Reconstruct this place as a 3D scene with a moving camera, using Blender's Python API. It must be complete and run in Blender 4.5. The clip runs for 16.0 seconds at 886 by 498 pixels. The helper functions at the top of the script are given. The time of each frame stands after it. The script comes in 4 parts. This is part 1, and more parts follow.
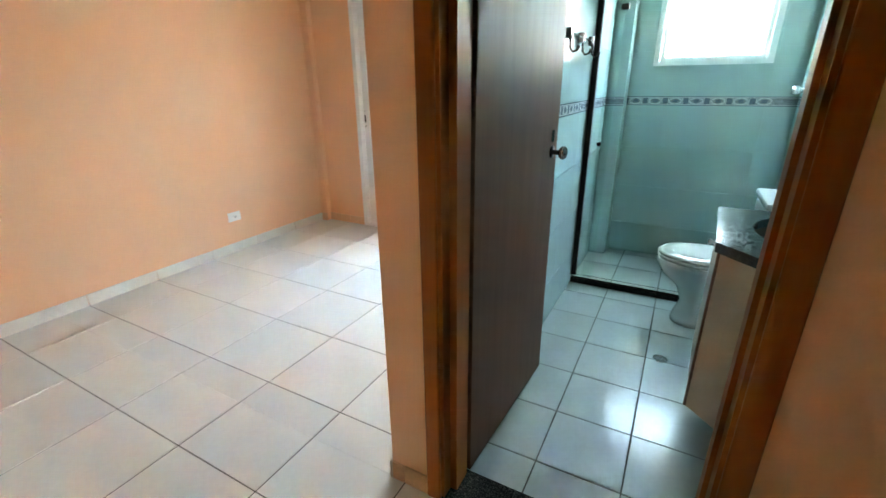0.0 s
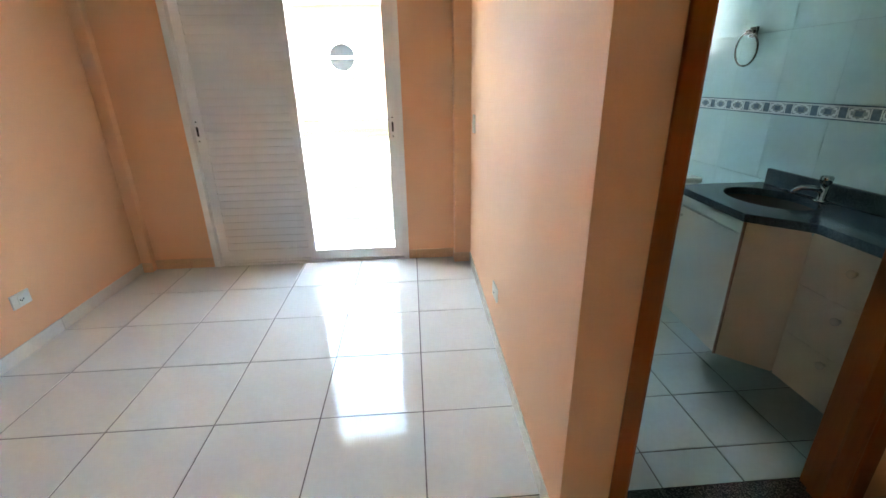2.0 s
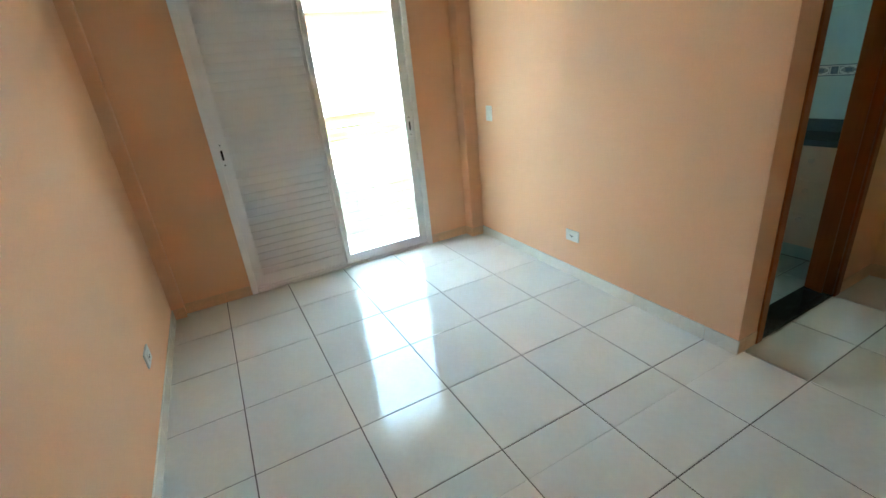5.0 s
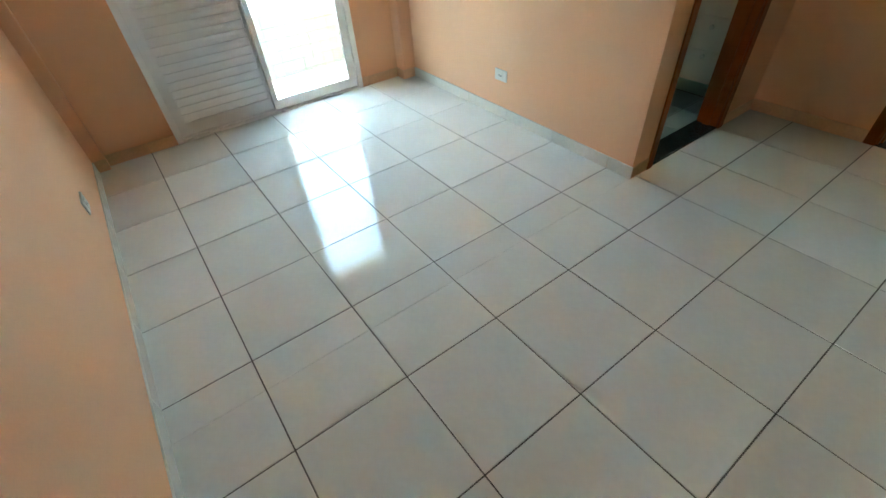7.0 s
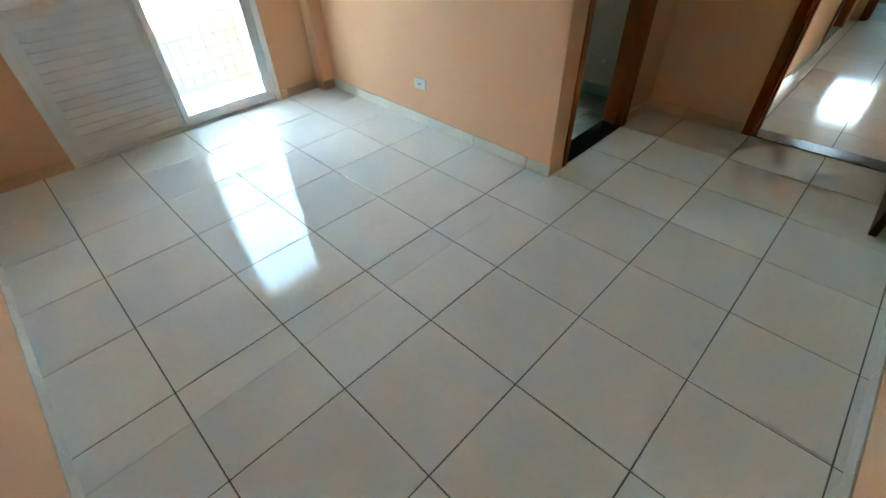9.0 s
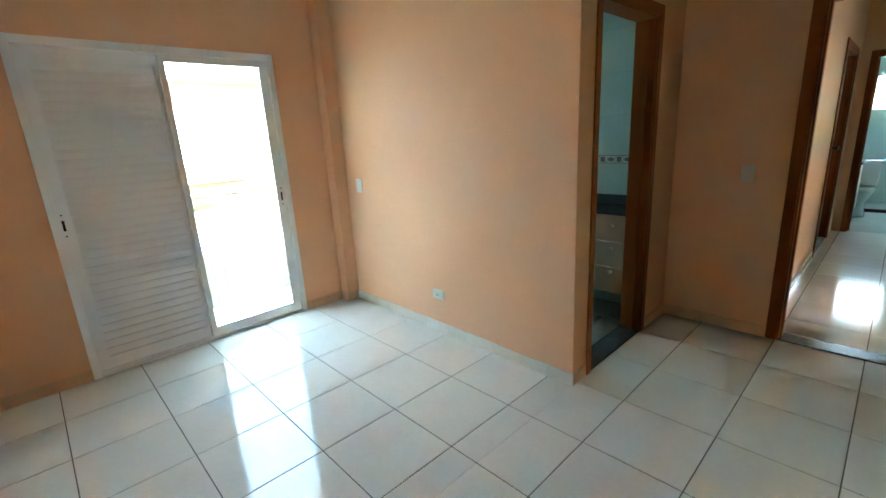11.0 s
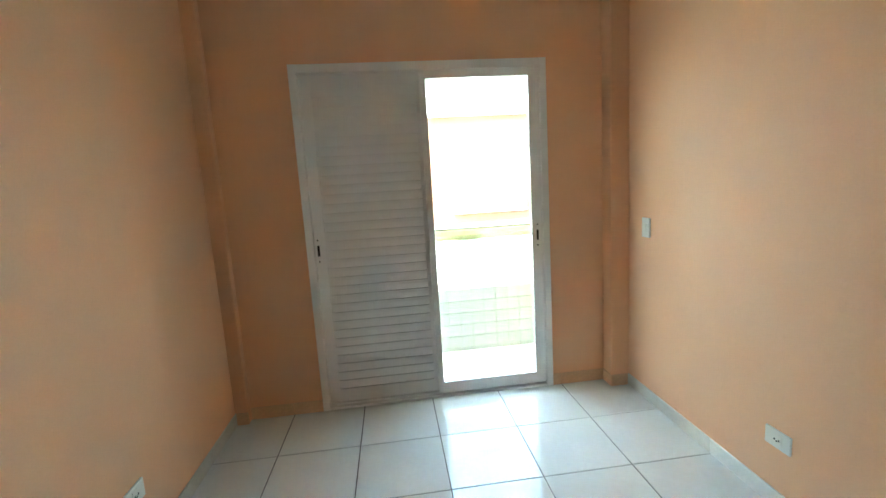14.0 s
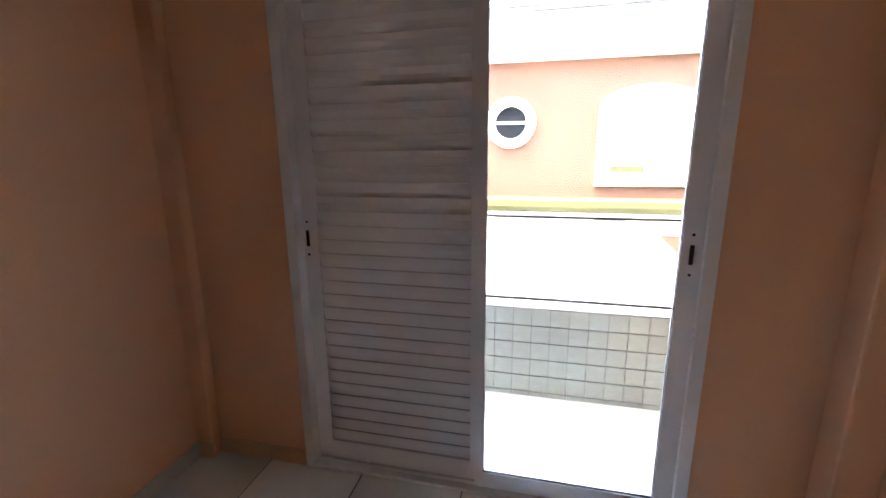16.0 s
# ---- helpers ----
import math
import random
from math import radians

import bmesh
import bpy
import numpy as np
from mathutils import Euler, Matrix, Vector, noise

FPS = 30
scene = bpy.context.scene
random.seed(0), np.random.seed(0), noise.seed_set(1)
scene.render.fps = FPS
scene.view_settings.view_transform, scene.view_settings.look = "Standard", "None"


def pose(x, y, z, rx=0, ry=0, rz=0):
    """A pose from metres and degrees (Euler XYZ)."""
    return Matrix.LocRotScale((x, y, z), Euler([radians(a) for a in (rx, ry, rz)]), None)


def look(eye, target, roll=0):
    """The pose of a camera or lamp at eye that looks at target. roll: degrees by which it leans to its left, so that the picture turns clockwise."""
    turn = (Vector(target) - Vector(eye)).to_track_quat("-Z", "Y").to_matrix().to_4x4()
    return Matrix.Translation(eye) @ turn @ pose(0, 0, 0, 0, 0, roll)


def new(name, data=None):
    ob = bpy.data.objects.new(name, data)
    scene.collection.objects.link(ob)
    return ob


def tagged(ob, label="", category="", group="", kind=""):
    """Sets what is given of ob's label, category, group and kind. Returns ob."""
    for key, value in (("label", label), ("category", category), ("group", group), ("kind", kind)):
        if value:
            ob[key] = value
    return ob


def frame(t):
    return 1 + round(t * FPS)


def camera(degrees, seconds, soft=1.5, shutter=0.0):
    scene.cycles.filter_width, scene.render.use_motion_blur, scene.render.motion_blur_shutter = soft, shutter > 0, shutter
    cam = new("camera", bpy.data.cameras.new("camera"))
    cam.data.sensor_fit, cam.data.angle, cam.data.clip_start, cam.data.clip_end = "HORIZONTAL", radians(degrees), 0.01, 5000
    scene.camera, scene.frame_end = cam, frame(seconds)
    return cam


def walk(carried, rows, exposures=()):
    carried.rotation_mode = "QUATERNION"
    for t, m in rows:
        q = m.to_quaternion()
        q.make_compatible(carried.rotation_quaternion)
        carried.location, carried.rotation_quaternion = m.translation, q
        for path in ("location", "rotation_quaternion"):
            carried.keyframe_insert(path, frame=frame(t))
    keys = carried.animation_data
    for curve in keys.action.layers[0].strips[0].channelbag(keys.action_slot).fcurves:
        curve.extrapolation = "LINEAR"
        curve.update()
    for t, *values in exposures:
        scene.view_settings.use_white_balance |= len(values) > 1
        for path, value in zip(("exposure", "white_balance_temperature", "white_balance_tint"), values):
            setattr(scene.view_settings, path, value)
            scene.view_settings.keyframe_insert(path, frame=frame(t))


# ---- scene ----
cam = camera(91.1, 16.0, shutter=0.12)
PATH = [
    (0, (2.04, -0.677, 1.344), (1.143, 0.964, 0.636), -0.6),
    (0.2, (1.955, -0.658, 1.343), (1.316, 1.096, 0.625), -0.7),
    (0.3, (1.878, -0.648, 1.356), (1.41, 1.154, 0.627), -0.7),
    (0.4, (1.843, -0.649, 1.363), (1.461, 1.171, 0.627), -1.0),
    (0.6, (1.741, -0.651, 1.353), (1.518, 1.193, 0.611), -0.7),
    (1, (1.537, -0.614, 1.32), (1.442, 1.236, 0.567), 0.9),
    (1.5, (1.248, -0.588, 1.331), (1.264, 1.277, 0.61), 0.6),
    (2, (0.899, -0.639, 1.365), (1.022, 1.222, 0.642), -1.1),
    (2.4, (0.644, -0.602, 1.351), (0.742, 1.278, 0.673), -1.5),
    (3, (0.2, -0.607, 1.397), (0.3, 1.266, 0.705), -1.3),
    (3.2, (0.082, -0.608, 1.403), (0.2, 1.262, 0.704), -2.1),
    (5.3, (-0.78, -0.695, 1.433), (0.091, 0.932, 0.662), -5.8),
    (5.5, (-0.802, -0.757, 1.432), (0.075, 0.855, 0.636), -5.5),
    (6, (-0.818, -0.828, 1.446), (0.084, 0.687, 0.503), -4.8),
    (6.5, (-0.819, -0.85, 1.45), (0.037, 0.511, 0.26), -4.8),
    (7, (-0.819, -0.861, 1.446), (0.013, 0.383, 0.12), -4.3),
    (7.5, (-0.817, -0.873, 1.442), (0.007, 0.301, 0.049), -4.0),
    (8, (-0.812, -0.887, 1.441), (0.062, 0.235, 0.035), -3.6),
    (8.5, (-0.803, -0.9, 1.438), (0.14, 0.181, 0.044), -3.3),
    (9, (-0.802, -0.909, 1.445), (0.257, 0.172, 0.137), -2.0),
    (9.5, (-0.8, -0.916, 1.458), (0.473, 0.269, 0.47), -0.5),
    (9.7, (-0.798, -0.926, 1.45), (0.516, 0.287, 0.556), -0.3),
    (11.8, (-0.752, -0.858, 1.488), (0.443, 0.72, 1.201), -0.4),
    (12, (-0.684, -0.873, 1.452), (0.377, 0.8, 1.181), -1.1),
    (12.5, (-0.646, -0.747, 1.438), (0.236, 1.031, 1.195), -1.5),
    (13, (-0.502, -0.547, 1.419), (0.209, 1.307, 1.18), -2.3),
    (13.5, (-0.366, -0.322, 1.426), (0.129, 1.6, 1.175), -2.7),
    (14, (-0.179, -0.044, 1.413), (0.043, 1.922, 1.122), -3.5),
    (14.5, (-0.05, 0.28, 1.392), (0.112, 2.251, 1.091), -3.9),
    (15, (0.113, 0.612, 1.404), (0.107, 2.585, 1.076), -3.5),
    (15.5, (0.207, 0.883, 1.409), (-0.031, 2.828, 1.007), -2.1),
    (16, (0.289, 1.17, 1.396), (-0.161, 3.068, 0.952), -0.5),
]
EXPOSURE = [(0.0, 7.97, 7500, 7), (0.6, 7.93, 7650, 19), (1.5, 7.38, 7750, 18), (2.2, 7.29, 7600, 8), (3.0, 7.12, 7450, 2), (5.5, 7.17, 7250, -3), (6.5, 7.18, 7230, -3), (8.5, 7.12, 7190, -2),
            (9.5, 6.96, 7180, -2), (12.0, 7.24, 7150, -3), (13.0, 7.13, 7230, -3), (14.5, 6.71, 7430, 1), (15.2, 6.45, 7480, 11), (16.0, 5.72, 7300, 26)]
walk(cam, [(t, look(e, p, r)) for t, e, p, r in PATH],
     EXPOSURE)

# ---- world, sun, large lights ----
world = bpy.data.worlds.new("world")
scene.world = world
world.use_nodes = True
wn = world.node_tree
wn.nodes.clear()
sky = wn.nodes.new("ShaderNodeTexSky")
sky.sky_type = 'NISHITA'
sky.sun_disc = False
sky.sun_elevation = radians(68.5)
sky.sun_rotation = radians(239)
sky.dust_density = 2.5
bg = wn.nodes.new("ShaderNodeBackground")
bg.inputs["Strength"].default_value = 0.15
wo = wn.nodes.new("ShaderNodeOutputWorld")
wn.links.new(sky.outputs[0], bg.inputs[0])
wn.links.new(bg.outputs[0], wo.inputs[0])

sun_data = bpy.data.lights.new("sun", 'SUN')
sun_data.energy = 0.8
sun_data.angle = radians(12)
sun_data.color = (1.0, 0.95, 0.87)
sun = new("sun", sun_data)
sun.matrix_world = look((-5, -3, 18), (0, 0, 0))


def window_lamp(name, eye, target, w, h, watts, color=(0.93, 0.97, 1.0)):
    d = bpy.data.lights.new(name, 'AREA')
    d.shape, d.size, d.size_y, d.energy, d.color = 'RECTANGLE', w, h, watts, color
    o = new(name, d)
    o.matrix_world = look(eye, target)
    return o


# daylight standing in the openings of the two bathroom windows
window_lamp("bathroom_window_light", (2.125, 3.24, 1.78), (2.125, 0, 0.45), 0.66, 0.58, 0.0265, (0.63, 0.96, 0.97))
window_lamp("far_bathroom_window_light", (9.34, -0.70, 1.75), (0, -0.70, 1.75), 0.54, 0.5, 0.030)


# ---- materials ----
def shader(name, rough=0.5, metal=0.0):
    m = bpy.data.materials.new(name)
    m.use_nodes = True
    n = m.node_tree
    b = n.nodes["Principled BSDF"]
    b.inputs["Roughness"].default_value = rough
    b.inputs["Metallic"].default_value = metal
    return m, n, b


def coords(n, scale=(1, 1, 1)):
    tc = n.nodes.new("ShaderNodeTexCoord")
    mp = n.nodes.new("ShaderNodeMapping")
    mp.inputs["Scale"].default_value = scale
    n.links.new(tc.outputs["Object"], mp.inputs[0])
    return mp.outputs[0]


def noise_tex(n, vec, scale, detail=4, rough=0.55):
    t = n.nodes.new("ShaderNodeTexNoise")
    t.inputs["Scale"].default_value = scale
    t.inputs["Detail"].default_value = detail
    t.inputs["Roughness"].default_value = rough
    n.links.new(vec, t.inputs["Vector"])
    return t.outputs["Fac"]


def ramp(n, fac, stops):
    r = n.nodes.new("ShaderNodeValToRGB")
    el = r.color_ramp.elements
    while len(el) < len(stops):
        el.new(0.5)
    for e, (p, c) in zip(el, stops):
        e.position, e.color = p, (*c, 1)
    n.links.new(fac, r.inputs[0])
    return r.outputs[0]


def mixed(n, kind, fac, a, b):
    x = n.nodes.new("ShaderNodeMixRGB")
    x.blend_type = kind
    for s, v in zip(x.inputs, (fac, a, b)):
        if isinstance(v, (int, float)):
            s.default_value = v
        elif isinstance(v, tuple):
            s.default_value = (*v, 1)
        else:
            n.links.new(v, s)
    return x.outputs[0]


def bumped(n, b, height, strength, dist=0.002):
    k = n.nodes.new("ShaderNodeBump")
    k.inputs["Strength"].default_value = strength
    k.inputs["Distance"].default_value = dist
    n.links.new(height, k.inputs["Height"])
    n.links.new(k.outputs[0], b.inputs["Normal"])


def tone(c, k):
    return tuple(min(1.0, v * k) for v in c)


def plain(name, color, rough=0.5, metal=0.0, vary=0.06, scale=3.0, fine=90.0, bump=0.15, dist=0.001, random_k=0.0, coat=0.0):
    """Colour with broad stains and fine grain, and a fine relief."""
    m, n, b = shader(name, rough, metal)
    v = coords(n)
    broad = ramp(n, noise_tex(n, v, scale, 5), [(0.3, tone(color, 1 - vary)), (0.7, tone(color, 1 + vary * 0.6))])
    grain = noise_tex(n, v, fine, 3)
    col = mixed(n, 'MULTIPLY', 1.0, broad, ramp(n, grain, [(0.3, (1 - vary,) * 3), (0.7, (1, 1, 1))]))
    if random_k:
        oi = n.nodes.new("ShaderNodeObjectInfo")
        col = mixed(n, 'MULTIPLY', 1.0, col, ramp(n, oi.outputs["Random"], [(0.0, (1 - random_k,) * 3), (1.0, (1, 1, 1))]))
    n.links.new(col, b.inputs["Base Color"])
    rr = n.nodes.new("ShaderNodeMapRange")
    rr.inputs["To Min"].default_value = max(0.02, rough - 0.08 * (rough > 0.2) - 0.02)
    rr.inputs["To Max"].default_value = min(1, rough + 0.08 * (rough > 0.2) + 0.03)
    n.links.new(noise_tex(n, v, scale * 2.2, 4), rr.inputs["Value"])
    n.links.new(rr.outputs[0], b.inputs["Roughness"])
    if bump:
        bumped(n, b, grain, bump, dist)
    if coat:
        b.inputs["Coat Weight"].default_value = coat
        b.inputs["Coat Roughness"].default_value = 0.05
    return m


def wood(name, dark, light, rough=0.35, axis=2, coat=0.2):
    m, n, b = shader(name, rough)
    s = [14, 14, 14]
    s[axis] = 0.9
    v = coords(n, tuple(s))
    g = noise_tex(n, v, 2.2, 6, 0.65)
    fine = [90, 90, 90]
    fine[axis] = 3
    f = noise_tex(n, coords(n, tuple(fine)), 2.0, 3)
    col = ramp(n, g, [(0.28, dark), (0.72, light)])
    col = mixed(n, 'MULTIPLY', 0.15, col, ramp(n, f, [(0.3, (0.75, 0.75, 0.75)), (0.6, (1, 1, 1))]))
    n.links.new(col, b.inputs["Base Color"])
    bumped(n, b, f, 0.12, 0.0006)
    b.inputs["Coat Weight"].default_value = coat
    b.inputs["Coat Roughness"].default_value = 0.22
    return m


def granite(name, base, fleck, rough=0.12):
    m, n, b = shader(name, rough)
    v = coords(n)
    a = noise_tex(n, v, 190, 4, 0.7)
    c = noise_tex(n, v, 60, 4, 0.6)
    col = ramp(n, a, [(0.36, tone(base, 0.7)), (0.5, base), (0.62, fleck)])
    col = mixed(n, 'MULTIPLY', 0.35, col, ramp(n, c, [(0.35, (0.55, 0.58, 0.6)), (0.65, (1, 1, 1))]))
    n.links.new(col, b.inputs["Base Color"])
    return m


def glass(name, tint=(0.95, 0.98, 0.97), rough=0.0, ior=1.45):
    m, n, b = shader(name, rough)
    b.inputs["Base Color"].default_value = (*tint, 1)
    b.inputs["Transmission Weight"].default_value = 1.0
    b.inputs["IOR"].default_value = ior
    return m


PAINT = plain("peach_wall_paint", (0.88, 0.503, 0.287), 0.62, vary=0.035, scale=1.3, fine=140, bump=0.25, dist=0.0012)
CEIL = plain("white_ceiling_paint", (0.89, 0.88, 0.86), 0.75, vary=0.03, scale=1.5, fine=120, bump=0.2)
CORR_PAINT = plain("peach_corridor_paint", (0.78, 0.53, 0.33), 0.6, vary=0.04, scale=1.4, fine=130, bump=0.2)
FLOOR_TILE = plain("glazed_white_floor_tile", (0.835, 0.85, 0.815), 0.085, vary=0.035, scale=2.6, fine=40, bump=0.012, dist=0.001, random_k=0.06)
FLOOR_TILE.node_tree.nodes["Principled BSDF"].inputs["Specular IOR Level"].default_value = 0.27
BATH_TILE = plain("glazed_pale_floor_tile", (0.52, 0.60, 0.605), 0.18, vary=0.05, scale=3, fine=40, bump=0.015, random_k=0.06)
WALL_TILE = plain("glazed_pale_blue_wall_tile", (0.44, 0.585, 0.575), 0.12, vary=0.03, scale=2, fine=30, bump=0.012, random_k=0.04)
BATH_TILE.node_tree.nodes["Principled BSDF"].inputs["Specular IOR Level"].default_value = 0.15
WALL_TILE.node_tree.nodes["Principled BSDF"].inputs["Specular IOR Level"].default_value = 0.18
GROUT = plain("grey_grout", (0.17, 0.165, 0.155), 0.9, vary=0.3, scale=5, fine=120)
WALL_GROUT = plain("pale_grout", (0.40, 0.525, 0.515), 0.85, vary=0.1, scale=6, fine=120)
SKIRT = plain("glazed_skirting_tile", (0.82, 0.79, 0.71), 0.22, vary=0.06, scale=4, fine=60, bump=0.02, random_k=0.05)
DUSTY_SKIRT = plain("dusty_painted_skirting", (0.80, 0.52, 0.32), 0.5, vary=0.10, scale=5, fine=70, bump=0.1)
TRIM_WOOD = wood("varnished_red_brown_wood", (0.27, 0.069, 0.0105), (0.335, 0.09, 0.0155), 0.45, coat=0.0)
TRIM_WOOD.node_tree.nodes["Principled BSDF"].inputs["Specular IOR Level"].default_value = 0.22
DOOR_WOOD = wood("dark_stained_door_wood", (0.130, 0.055, 0.028), (0.172, 0.078, 0.043), 0.48, coat=0.0)
DOOR_WOOD.node_tree.nodes["Principled BSDF"].inputs["Specular IOR Level"].default_value = 0.15
WHITE_METAL = plain("white_powder_coated_aluminium", (0.87, 0.875, 0.87), 0.34, vary=0.03, scale=4, fine=160, bump=0.05)
# grey of the added panel, keeps the gaps between slats dark
LIGHT_STOP = plain("grey_light_stop", (0.34, 0.34, 0.34), 0.6, vary=0.08, fine=120)
BLACK_METAL = plain("black_anodised_metal", (0.012, 0.012, 0.013), 0.35, 0.6, vary=0.2, fine=150, bump=0.05)
CHROME = plain("chrome", (0.75, 0.76, 0.77), 0.08, 1.0, vary=0.03, bump=0.0)
WORN_CHROME = plain("dulled_chrome", (0.44, 0.46, 0.46), 0.2, 1.0, vary=0.08, bump=0.02)
DARK_CHROME = plain("dark_worn_metal", (0.16, 0.15, 0.14), 0.25, 1.0, vary=0.15, bump=0.05)
PLASTIC = plain("ivory_white_plastic", (0.78, 0.76, 0.70), 0.35, vary=0.03, fine=200, bump=0.03)
DARK_HOLE = plain("dark_socket_plastic", (0.02, 0.02, 0.02), 0.6, vary=0.1)
CERAMIC = plain("white_vitreous_china", (0.63, 0.66, 0.645), 0.07, vary=0.02, scale=3, fine=30, bump=0.0, coat=0.3)
GRANITE = granite("grey_blue_granite", (0.080, 0.106, 0.117), (0.108, 0.137, 0.148), 0.14)
THRESH = granite("dark_granite", (0.035, 0.04, 0.042), (0.13, 0.14, 0.145), 0.2)
BASIN = plain("brown_glazed_basin", (0.105, 0.086, 0.076), 0.12, vary=0.1, bump=0.0)
LAMINATE = plain("white_laminate", (0.72, 0.69, 0.63), 0.32, vary=0.03, fine=120, bump=0.04)
EDGE_LAM = plain("pink_beige_laminate", (0.70, 0.555, 0.425), 0.36, vary=0.05, fine=120, bump=0.04)
DRAWER_LAM = plain("pale_beige_laminate", (0.70, 0.58, 0.455), 0.34, vary=0.04, fine=120, bump=0.04)
KNOB = plain("cream_plastic_knob", (0.66, 0.58, 0.48), 0.25, vary=0.05, fine=150)
STRIP_LAM = plain("red_brown_edge_strip", (0.30, 0.14, 0.09), 0.45, vary=0.12, fine=120, bump=0.05)
BORDER_PALE = plain("pale_border_tile", (0.62, 0.65, 0.66), 0.15, vary=0.06, fine=80)
BORDER_BLUE = plain("slate_blue_border_glaze", (0.17, 0.22, 0.27), 0.18, vary=0.25, scale=30, fine=160)
BORDER_GREY = plain("grey_border_glaze", (0.33, 0.37, 0.39), 0.18, vary=0.3, scale=40, fine=160)
CLEAR = glass("clear_glass")
DOOR_GLASS = glass("tinted_glass", (0.58, 0.655, 0.635))
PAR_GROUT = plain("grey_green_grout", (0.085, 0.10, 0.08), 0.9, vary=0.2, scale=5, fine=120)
GREEN_GLASS = glass("pale_green_glass", (0.90, 0.97, 0.95), 0.0, 1.12)
FROST = glass("frosted_glass", (0.95, 0.97, 0.97), 0.5)
BALC_TILE = plain("white_balcony_tile", (0.74, 0.75, 0.72), 0.3, vary=0.06, scale=2, fine=60, random_k=0.05)
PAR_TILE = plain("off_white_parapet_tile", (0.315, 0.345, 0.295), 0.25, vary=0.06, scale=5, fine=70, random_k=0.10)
FACADE = plain("orange_facade_render", (0.180, 0.081, 0.047), 0.85, vary=0.08, scale=0.8, fine=60, bump=0.4, dist=0.004)
WHITE_RENDER = plain("white_facade_render", (0.74, 0.73, 0.70), 0.8, vary=0.06, scale=0.8, fine=60, bump=0.3, dist=0.003)
OLIVE = plain("olive_yellow_moulding_paint", (0.078, 0.076, 0.023), 0.7, vary=0.1, scale=1.5, fine=60)
DARK_GLASS = plain("dark_window_glass", (0.015, 0.018, 0.02), 0.06, vary=0.1, bump=0.0)
DARK_GLASS.node_tree.nodes["Principled BSDF"].inputs["Specular IOR Level"].default_value = 0.12
CONCRETE = plain("pale_concrete_paving", (0.42, 0.41, 0.39), 0.9, vary=0.15, scale=0.5, fine=30, bump=0.4, dist=0.004)
ROOF_TILE = plain("weathered_clay_roof", (0.30, 0.16, 0.10), 0.85, vary=0.2, scale=2, fine=40, bump=0.5, dist=0.01)
GUTTER = plain("weathered_grey_gutter", (0.13, 0.13, 0.125), 0.8, vary=0.3, scale=3, fine=50)
EXTERIOR = plain("cream_exterior_render", (0.76, 0.71, 0.60), 0.85, vary=0.06, scale=0.8, fine=60)


# ---- building helpers ----
ORIGIN = {}


def box(bm, x0, x1, y0, y1, z0, z1, bevel=0.0, seg=2):
    vs = bmesh.ops.create_cube(bm, size=1)["verts"]
    bmesh.ops.transform(bm, verts=vs, matrix=Matrix.Translation(((x0 + x1) / 2, (y0 + y1) / 2, (z0 + z1) / 2)) @ Matrix.Diagonal((abs(x1 - x0), abs(y1 - y0), abs(z1 - z0), 1)))
    if bevel:
        es = list({e for v in vs for e in v.link_edges})
        bmesh.ops.bevel(bm, geom=es, offset=bevel, segments=seg, profile=0.6, affect='EDGES')
    return bm


def boxes(*rows, bevel=0.0):
    bm = bmesh.new()
    for r in rows:
        box(bm, *r, bevel=bevel)
    return bm


def tube(bm, pts, r, sides=12, caps=True):
    """A round bar along the points."""
    pts = [Vector(p) for p in pts]
    rings = []
    for i, p in enumerate(pts):
        d = (pts[min(i + 1, len(pts) - 1)] - pts[max(i - 1, 0)]).normalized()
        q = d.to_track_quat('Z', 'Y')
        rr = r[i] if isinstance(r, (list, tuple)) else r
        rings.append([bm.verts.new(p + q @ Vector((rr * math.cos(a), rr * math.sin(a), 0))) for a in [2 * math.pi * k / sides for k in range(sides)]])
    for a, b in zip(rings, rings[1:]):
        for k in range(sides):
            f = bm.faces.new((a[k], a[(k + 1) % sides], b[(k + 1) % sides], b[k]))
            f.smooth = True
    if caps:
        bm.faces.new(rings[0][::-1])
        bm.faces.new(rings[-1])
    return bm


def loft(bm, loops, close_top=True, close_bottom=True, smooth=True):
    rings = [[bm.verts.new(p) for p in lp] for lp in loops]
    k = len(rings[0])
    for a, b in zip(rings, rings[1:]):
        for i in range(k):
            f = bm.faces.new((a[i], a[(i + 1) % k], b[(i + 1) % k], b[i]))
            f.smooth = smooth
    if close_bottom:
        bm.faces.new(rings[0][::-1])
    if close_top:
        bm.faces.new(rings[-1])
    return bm


def prism(poly, z0, z1, bevel=0.0):
    bm = bmesh.new()
    loft(bm, [[(x, y, z0) for x, y in poly], [(x, y, z1) for x, y in poly]], smooth=False)
    bmesh.ops.recalc_face_normals(bm, faces=bm.faces)
    if bevel:
        bmesh.ops.bevel(bm, geom=list(bm.edges), offset=bevel, segments=2, profile=0.6, affect='EDGES')
    return bm


def mesh_of(name, bm, mat):
    me = bpy.data.meshes.new(name)
    bmesh.ops.recalc_face_normals(bm, faces=bm.faces)
    bm.to_mesh(me)
    bm.free()
    me.materials.append(mat)
    return me


def thing(name, loc, label, category, group="", kind=""):
    e = new(name)
    e.empty_display_size = 0.1
    e.location = loc
    ORIGIN[e.name] = Vector(loc)
    return tagged(e, label, category, group, kind)


